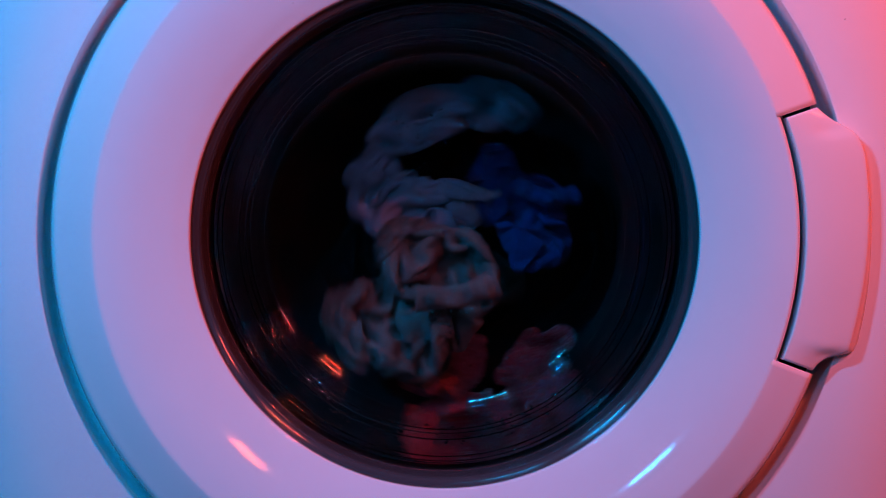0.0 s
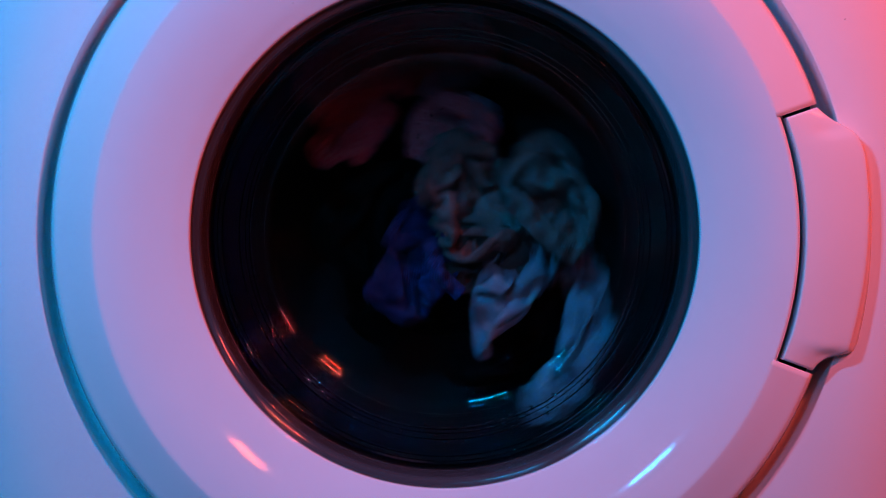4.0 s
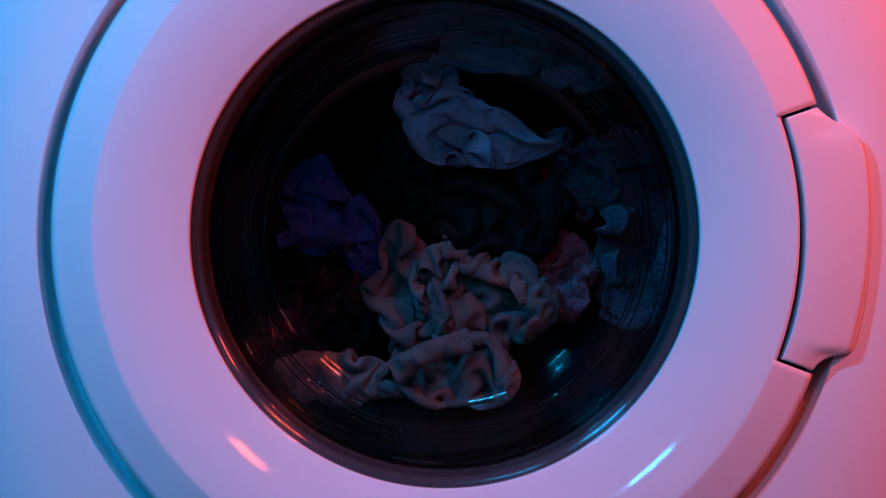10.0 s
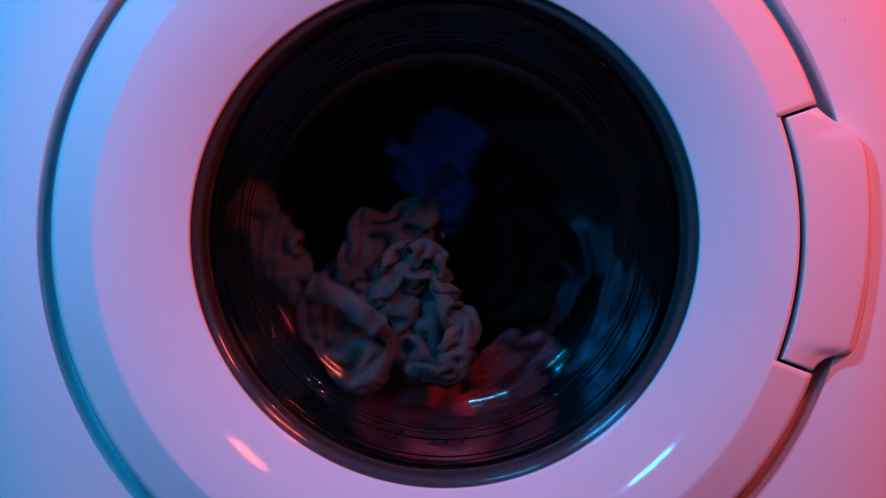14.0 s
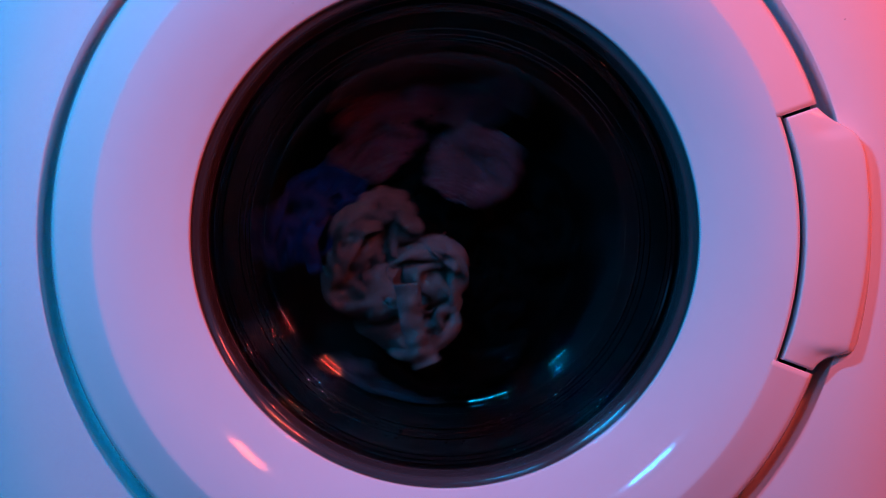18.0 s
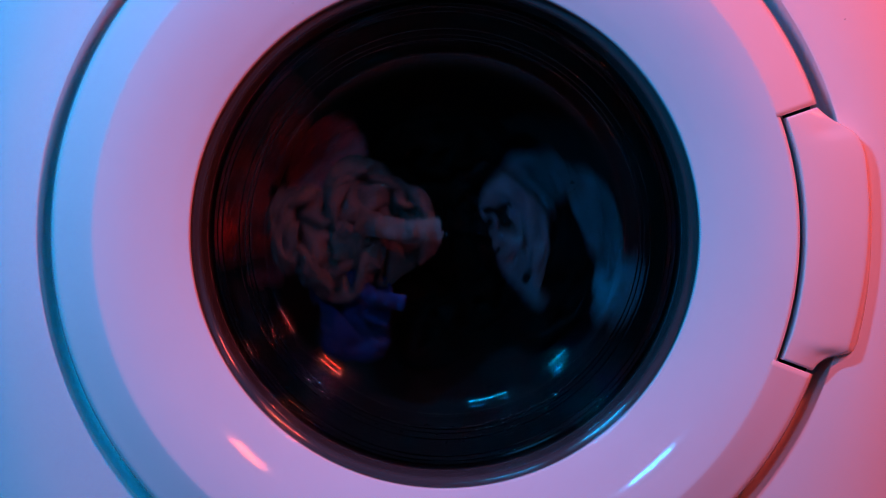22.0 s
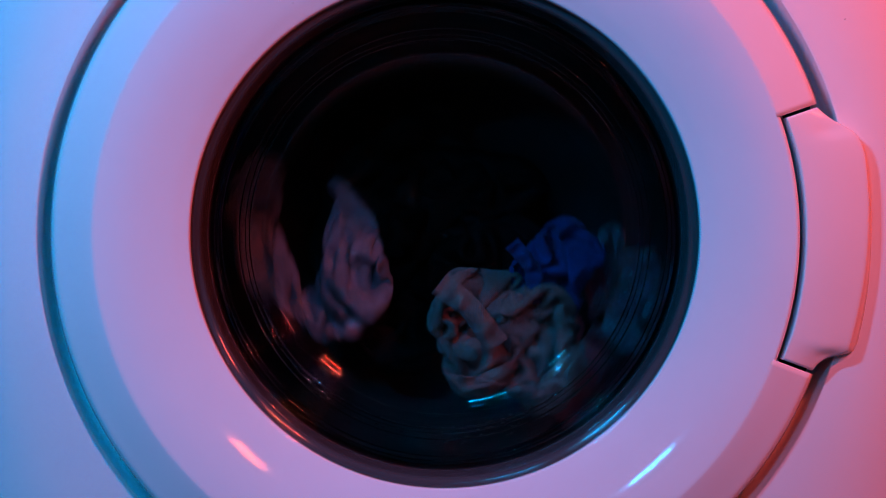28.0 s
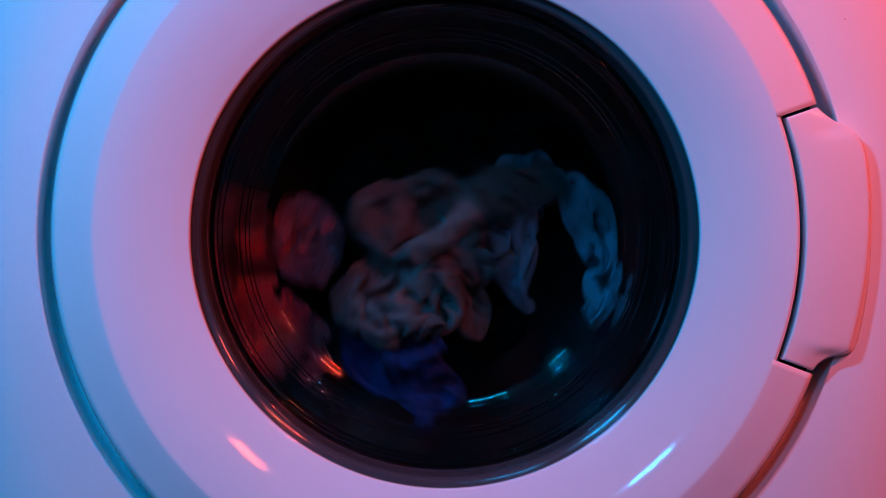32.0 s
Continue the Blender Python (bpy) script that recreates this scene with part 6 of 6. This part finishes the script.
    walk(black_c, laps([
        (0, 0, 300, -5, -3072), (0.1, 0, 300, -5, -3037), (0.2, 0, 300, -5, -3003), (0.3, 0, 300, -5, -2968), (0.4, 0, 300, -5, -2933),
        (0.5, 0, 300, -5, -2898), (0.6, 0, 300, -5, -2864), (0.7, 0, 300, -5, -2829), (0.8, 0, 300, -5, -2794), (0.9, 0, 300, -5, -2760),
        (1, 0, 300, -5, -2725), (1.1, 0, 300, -5, -2690), (1.2, 0, 300, -5, -2656), (1.3, 0, 300, -5, -2621), (1.4, 0, 300, -5, -2586),
        (1.5, 0, 300, -5, -2552), (1.6, 0, 300, -5, -2517), (1.7, 0, 300, -5, -2482), (1.8, 0, 300, -5, -2447), (1.9, 0, 300, -5, -2413),
        (2, 0, 300, -5, -2378), (2.1, 0, 300, -5, -2343), (2.2, 0, 300, -5, -2309), (2.3, 0, 300, -5, -2274), (2.4, 0, 300, -5, -2239),
        (2.5, 0, 300, -5, -2204), (2.6, 0, 300, -5, -2170), (2.7, 0, 300, -5, -2135), (2.8, 0, 300, -5, -2100), (2.9, 0, 300, -5, -2066),
        (3, 0, 300, -5, -2031), (3.1, 0, 300, -5, -1996), (3.2, 0, 300, -5, -1962), (3.3, 0, 300, -5, -1927), (3.4, 0, 300, -5, -1892),
        (3.5, 0, 300, -5, -1858), (3.6, 0, 300, -5, -1823), (3.7, 0, 300, -5, -1788), (3.8, 0, 300, -5, -1753), (3.9, 0, 300, -5, -1719),
        (4, 0, 300, -5, -1684), (4.1, 0, 300, -5, -1649), (4.2, 0, 300, -5, -1615), (4.3, 0, 300, -5, -1580), (4.4, 0, 300, -5, -1545),
        (4.5, 0, 300, -5, -1510), (4.6, 0, 300, -5, -1476), (4.7, 0, 300, -5, -1441), (4.8, 0, 300, -5, -1406), (4.9, 0, 300, -5, -1372),
        (5, 0, 300, -5, -1337), (5.1, 0, 300, -5, -1302), (5.2, 0, 300, -5, -1268), (5.3, 0, 300, -5, -1233), (5.4, 0, 300, -5, -1198),
        (5.5, 0, 300, -5, -1164), (5.6, 0, 300, -5, -1129), (5.7, 0, 300, -5, -1094), (5.8, 0, 300, -5, -1059), (5.9, 0, 300, -5, -1025),
        (6, 0, 300, -5, -990), (6.1, 0, 300, -5, -955), (6.2, 0, 300, -5, -919), (6.3, 0, 300, -5, -884), (6.4, 0, 300, -5, -848),
        (6.5, 0, 300, -5, -812), (6.6, 0, 300, -5, -777), (6.7, 0, 300, -5, -742), (6.8, 0, 300, -5, -706), (6.9, 0, 300, -5, -670),
        (7, 0, 300, -5, -635), (7.1, 0, 300, -5, -600), (7.2, 0, 300, -5, -565), (7.3, 0, 300, -5, -530), (7.4, 0, 300, -5, -495),
        (7.5, 0, 300, -5, -460), (7.6, 0, 300, -5, -425), (7.7, 0, 300, -5, -390), (7.8, 0, 300, -5, -355), (7.9, 0, 300, -5, -320),
        (8, 0, 300, -5, -285), (8.1, 0, 300, -5, -238), (8.2, 0, 300, -5, -190), (8.3, 0, 300, -5, -145), (8.4, 0, 300, -5, -100),
        (8.5, 0, 300, -5, -72), (8.6, 0, 300, -5, -44), (8.7, 0, 300, -5, -30), (8.8, 0, 300, -5, -15), (8.9, 0, 300, -5, -4), (9, 0, 300, -5, 8),
        (9.1, 0, 300, -5, 13), (9.2, 0, 300, -5, 18), (9.3, 0, 300, -5, 16), (9.4, 0, 300, -5, 15), (9.5, 0, 300, -5, 13), (9.6, 0, 300, -5, 10),
        (9.7, 0, 300, -5, 8), (9.8, 0, 300, -5, 5), (9.9, 0, 300, -5, 2), (10, 0, 300, -5, 0), (13.3, 0, 300, -5, 0), (13.4, 0, 300, -5, 0),
        (13.5, 0, 300, -5, -3), (13.6, 0, 300, -5, -10), (13.7, 0, 300, -5, -18), (13.8, 0, 300, -5, -29), (13.9, 0, 300, -5, -40),
        (14, 0, 300, -5, -55), (14.1, 0, 300, -5, -75), (14.2, 0, 300, -5, -92), (14.3, 0, 300, -5, -110), (14.4, 0, 300, -5, -130),
        (14.5, 0, 300, -5, -150), (14.6, 0, 300, -5, -185), (14.7, 0, 300, -5, -219), (14.8, 0, 300, -5, -254), (14.9, 0, 300, -5, -289),
        (15, 0, 300, -5, -324), (15.1, 0, 300, -5, -358), (15.2, 0, 300, -5, -393), (15.3, 0, 300, -5, -428), (15.4, 0, 300, -5, -463),
        (15.5, 0, 300, -5, -498), (15.6, 0, 300, -5, -532), (15.7, 0, 300, -5, -567), (15.8, 0, 300, -5, -602), (15.9, 0, 300, -5, -637),
        (16, 0, 300, -5, -671), (16.1, 0, 300, -5, -706), (16.2, 0, 300, -5, -741), (16.3, 0, 300, -5, -776), (16.4, 0, 300, -5, -810),
        (16.5, 0, 300, -5, -845), (16.6, 0, 300, -5, -879), (16.7, 0, 300, -5, -914), (16.8, 0, 300, -5, -948), (16.9, 0, 300, -5, -982),
        (17, 0, 300, -5, -1016), (17.1, 0, 300, -5, -1051), (17.2, 0, 300, -5, -1085), (17.3, 0, 300, -5, -1119), (17.4, 0, 300, -5, -1154),
        (17.5, 0, 300, -5, -1188), (17.6, 0, 300, -5, -1222), (17.7, 0, 300, -5, -1256), (17.8, 0, 300, -5, -1291), (17.9, 0, 300, -5, -1325),
        (18, 0, 300, -5, -1359), (18.1, 0, 300, -5, -1394), (18.2, 0, 300, -5, -1428), (18.3, 0, 300, -5, -1462), (18.4, 0, 300, -5, -1496),
        (18.5, 0, 300, -5, -1531), (18.6, 0, 300, -5, -1565), (18.7, 0, 300, -5, -1599), (18.8, 0, 300, -5, -1634), (18.9, 0, 300, -5, -1668),
        (19, 0, 300, -5, -1702), (19.1, 0, 300, -5, -1736), (19.2, 0, 300, -5, -1771), (19.3, 0, 300, -5, -1805), (19.4, 0, 300, -5, -1839),
        (19.5, 0, 300, -5, -1874), (19.6, 0, 300, -5, -1908), (19.7, 0, 300, -5, -1942), (19.8, 0, 300, -5, -1976), (19.9, 0, 300, -5, -2011),
        (20, 0, 300, -5, -2045), (20.1, 0, 300, -5, -2079), (20.2, 0, 300, -5, -2114), (20.3, 0, 300, -5, -2148), (20.4, 0, 300, -5, -2182),
        (20.5, 0, 300, -5, -2216), (20.6, 0, 300, -5, -2251), (20.7, 0, 300, -5, -2285), (20.8, 0, 300, -5, -2319), (20.9, 0, 300, -5, -2354),
        (21, 0, 300, -5, -2388), (21.1, 0, 300, -5, -2422), (21.2, 0, 300, -5, -2456), (21.3, 0, 300, -5, -2491), (21.4, 0, 300, -5, -2525),
        (21.5, 0, 300, -5, -2559), (21.6, 0, 300, -5, -2594), (21.7, 0, 300, -5, -2628), (21.8, 0, 300, -5, -2662), (21.9, 0, 300, -5, -2696),
        (22, 0, 300, -5, -2731), (22.1, 0, 300, -5, -2765), (22.2, 0, 300, -5, -2799), (22.3, 0, 300, -5, -2834), (22.4, 0, 300, -5, -2868),
        (22.5, 0, 300, -5, -2902), (22.6, 0, 300, -5, -2936), (22.7, 0, 300, -5, -2971), (22.8, 0, 300, -5, -3005), (22.9, 0, 300, -5, -3030),
        (23, 0, 300, -5, -3055), (23.1, 0, 300, -5, -3064), (23.2, 0, 300, -5, -3072), (23.3, 0, 300, -5, -3071), (23.4, 0, 300, -5, -3070),
        (23.5, 0, 300, -5, -3068), (23.6, 0, 300, -5, -3065), (23.7, 0, 300, -5, -3062), (23.8, 0, 300, -5, -3060), (23.9, 0, 300, -5, -3058),
        (24, 0, 300, -5, -3055), (24.1, 0, 300, -5, -3055), (24.2, 0, 300, -5, -3054), (24.3, 0, 300, -5, -3054), (24.4, 0, 300, -5, -3053),
        (24.5, 0, 300, -5, -3053), (24.6, 0, 300, -5, -3052), (27.4, 0, 300, -5, -3030), (27.5, 0, 300, -5, -3026), (27.6, 0, 300, -5, -3022),
        (27.7, 0, 300, -5, -3006), (27.8, 0, 300, -5, -2990), (27.9, 0, 300, -5, -2970), (28, 0, 300, -5, -2950), (28.1, 0, 300, -5, -2920),
        (28.2, 0, 300, -5, -2890), (28.3, 0, 300, -5, -2860), (28.4, 0, 300, -5, -2830), (28.5, 0, 300, -5, -2800), (28.6, 0, 300, -5, -2768),
        (28.7, 0, 300, -5, -2736), (28.8, 0, 300, -5, -2704), (28.9, 0, 300, -5, -2672), (29, 0, 300, -5, -2640), (29.1, 0, 300, -5, -2605),
        (29.2, 0, 300, -5, -2571), (29.3, 0, 300, -5, -2536), (29.4, 0, 300, -5, -2502), (29.5, 0, 300, -5, -2468), (29.6, 0, 300, -5, -2433),
        (29.7, 0, 300, -5, -2399), (29.8, 0, 300, -5, -2364), (29.9, 0, 300, -5, -2330), (30, 0, 300, -5, -2295), (30.1, 0, 300, -5, -2260),
        (30.2, 0, 300, -5, -2226), (30.3, 0, 300, -5, -2191), (30.4, 0, 300, -5, -2157), (30.5, 0, 300, -5, -2122), (30.6, 0, 300, -5, -2088),
        (30.7, 0, 300, -5, -2054), (30.8, 0, 300, -5, -2019), (30.9, 0, 300, -5, -1985), (31, 0, 300, -5, -1950), (31.1, 0, 300, -5, -1915),
        (31.2, 0, 300, -5, -1881), (31.3, 0, 300, -5, -1846), (31.4, 0, 300, -5, -1812), (31.5, 0, 300, -5, -1778), (31.6, 0, 300, -5, -1743),
        (31.7, 0, 300, -5, -1709), (31.8, 0, 300, -5, -1674), (31.9, 0, 300, -5, -1640), (32, 0, 300, -5, -1605),
    ]))
    walk(drum, [(t, pose(0, 0, 0, 0, -a, 0)) for t, a in [
        (0, -3072), (0.1, -3037), (0.2, -3003), (0.3, -2968), (0.4, -2933), (0.5, -2898), (0.6, -2864), (0.7, -2829), (0.8, -2794), (0.9, -2760),
        (1, -2725), (1.1, -2690), (1.2, -2656), (1.3, -2621), (1.4, -2586), (1.5, -2552), (1.6, -2517), (1.7, -2482), (1.8, -2447), (1.9, -2413),
        (2, -2378), (2.1, -2343), (2.2, -2309), (2.3, -2274), (2.4, -2239), (2.5, -2204), (2.6, -2170), (2.7, -2135), (2.8, -2100), (2.9, -2066),
        (3, -2031), (3.1, -1996), (3.2, -1962), (3.3, -1927), (3.4, -1892), (3.5, -1858), (3.6, -1823), (3.7, -1788), (3.8, -1753), (3.9, -1719),
        (4, -1684), (4.1, -1649), (4.2, -1615), (4.3, -1580), (4.4, -1545), (4.5, -1510), (4.6, -1476), (4.7, -1441), (4.8, -1406), (4.9, -1372),
        (5, -1337), (5.1, -1302), (5.2, -1268), (5.3, -1233), (5.4, -1198), (5.5, -1164), (5.6, -1129), (5.7, -1094), (5.8, -1059), (5.9, -1025),
        (6, -990), (6.1, -955), (6.2, -919), (6.3, -884), (6.4, -848), (6.5, -812), (6.6, -777), (6.7, -742), (6.8, -706), (6.9, -670), (7, -635),
        (7.1, -600), (7.2, -565), (7.3, -530), (7.4, -495), (7.5, -460), (7.6, -425), (7.7, -390), (7.8, -355), (7.9, -320), (8, -285), (8.1, -238),
        (8.2, -190), (8.3, -145), (8.4, -100), (8.5, -72), (8.6, -44), (8.7, -30), (8.8, -15), (8.9, -4), (9, 8), (9.1, 13), (9.2, 18), (9.3, 16),
        (9.4, 15), (9.5, 13), (9.6, 10), (9.7, 8), (9.8, 5), (9.9, 2), (10, 0), (13.3, 0), (13.4, 0), (13.5, -3), (13.6, -10), (13.7, -18),
        (13.8, -29), (13.9, -40), (14, -55), (14.1, -75), (14.2, -92), (14.3, -110), (14.4, -130), (14.5, -150), (14.6, -185), (14.7, -219),
        (14.8, -254), (14.9, -289), (15, -324), (15.1, -358), (15.2, -393), (15.3, -428), (15.4, -463), (15.5, -498), (15.6, -532), (15.7, -567),
        (15.8, -602), (15.9, -637), (16, -671), (16.1, -706), (16.2, -741), (16.3, -776), (16.4, -810), (16.5, -845), (16.6, -879), (16.7, -914),
        (16.8, -948), (16.9, -982), (17, -1016), (17.1, -1051), (17.2, -1085), (17.3, -1119), (17.4, -1154), (17.5, -1188), (17.6, -1222),
        (17.7, -1256), (17.8, -1291), (17.9, -1325), (18, -1359), (18.1, -1394), (18.2, -1428), (18.3, -1462), (18.4, -1496), (18.5, -1531),
        (18.6, -1565), (18.7, -1599), (18.8, -1634), (18.9, -1668), (19, -1702), (19.1, -1736), (19.2, -1771), (19.3, -1805), (19.4, -1839),
        (19.5, -1874), (19.6, -1908), (19.7, -1942), (19.8, -1976), (19.9, -2011), (20, -2045), (20.1, -2079), (20.2, -2114), (20.3, -2148),
        (20.4, -2182), (20.5, -2216), (20.6, -2251), (20.7, -2285), (20.8, -2319), (20.9, -2354), (21, -2388), (21.1, -2422), (21.2, -2456),
        (21.3, -2491), (21.4, -2525), (21.5, -2559), (21.6, -2594), (21.7, -2628), (21.8, -2662), (21.9, -2696), (22, -2731), (22.1, -2765),
        (22.2, -2799), (22.3, -2834), (22.4, -2868), (22.5, -2902), (22.6, -2936), (22.7, -2971), (22.8, -3005), (22.9, -3030), (23, -3055),
        (23.1, -3064), (23.2, -3072), (23.3, -3071), (23.4, -3070), (23.5, -3068), (23.6, -3065), (23.7, -3062), (23.8, -3060), (23.9, -3058),
        (24, -3055), (24.1, -3055), (24.2, -3054), (24.3, -3054), (24.4, -3053), (24.5, -3053), (24.6, -3052), (27.4, -3030), (27.5, -3026),
        (27.6, -3022), (27.7, -3006), (27.8, -2990), (27.9, -2970), (28, -2950), (28.1, -2920), (28.2, -2890), (28.3, -2860), (28.4, -2830),
        (28.5, -2800), (28.6, -2768), (28.7, -2736), (28.8, -2704), (28.9, -2672), (29, -2640), (29.1, -2605), (29.2, -2571), (29.3, -2536),
        (29.4, -2502), (29.5, -2468), (29.6, -2433), (29.7, -2399), (29.8, -2364), (29.9, -2330), (30, -2295), (30.1, -2260), (30.2, -2226),
        (30.3, -2191), (30.4, -2157), (30.5, -2122), (30.6, -2088), (30.7, -2054), (30.8, -2019), (30.9, -1985), (31, -1950), (31.1, -1915),
        (31.2, -1881), (31.3, -1846), (31.4, -1812), (31.5, -1778), (31.6, -1743), (31.7, -1709), (31.8, -1674), (31.9, -1640), (32, -1605),
    ]])
    # the sleeve swings in behind the knot and out again; so do the shoulder and the hem
    walk(sleeve, [(0, pose(0.013, 0.013, 0.010, 0, 0, -52)), (3, pose(0.010, 0.010, 0.007, 0, 0, -40)), (5.5, pose(0.004, 0.004, 0.003, 0, 0, -16)), (9, pose(0.000, 0.000, 0.000, 0, 0, -0)), (14.5, pose(0.000, 0.000, 0.000, 0, 0, -0)), (16, pose(0.014, 0.014, 0.010, 0, 0, -56)), (18, pose(0.020, 0.020, 0.015, 0, 0, -80)), (28.5, pose(0.020, 0.020, 0.015, 0, 0, -80)), (29.5, pose(0.008, 0.008, 0.006, 0, 0, -32)), (32, pose(0.006, 0.006, 0.005, 0, 0, -24))])
    walk(hem, [(0, pose(0.008, 0.015, 0.011, 0, 24, 0)), (3, pose(0.002, 0.008, 0.016, 0, 24, 0)), (5.5, pose(-0.010, -0.005, 0.027, 0, 24, 0)), (8.8, pose(-0.016, -0.012, 0.032, 0, 24, 0)), (14.2, pose(-0.016, -0.012, 0.032, 0, 24, 0)), (15.8, pose(0.008, 0.015, 0.011, 0, 24, 0)), (17.5, pose(0.014, 0.022, 0.006, 0, 24, 0)), (28.7, pose(0.014, 0.022, 0.006, 0, 24, 0)), (29.8, pose(0.002, 0.008, 0.016, 0, 24, 0)), (32, pose(-0.001, 0.005, 0.019, 0, 24, 0))])
    walk(shoulder, [(0, pose(-0.006, 0.033, 0.006, 0, -12, 0)), (3, pose(-0.014, 0.026, 0.010, 0, -12, 0)), (5.5, pose(-0.030, 0.013, 0.018, 0, -12, 0)), (8.8, pose(-0.038, 0.006, 0.022, 0, -12, 0)), (14.2, pose(-0.038, 0.006, 0.022, 0, -12, 0)), (15.8, pose(-0.006, 0.033, 0.006, 0, -12, 0)), (17.5, pose(0.002, 0.040, 0.002, 0, -12, 0)), (28.7, pose(0.002, 0.040, 0.002, 0, -12, 0)), (29.8, pose(-0.014, 0.026, 0.010, 0, -12, 0)), (32, pose(-0.018, 0.023, 0.012, 0, -12, 0))])
    walk(lower_part, [(0, pose(-0.002, -0.004, -0.037, 0, 8, 0)), (14.2, pose(-0.002, -0.004, -0.037, 0, 8, 0)), (17.5, pose(-0.002, 0.002, -0.023, 0, 8, 0)), (28.7, pose(-0.002, 0.002, -0.023, 0, 8, 0)), (30, pose(-0.002, -0.004, -0.037, 0, 8, 0)), (32, pose(-0.002, -0.004, -0.037, 0, 8, 0))])


motions()
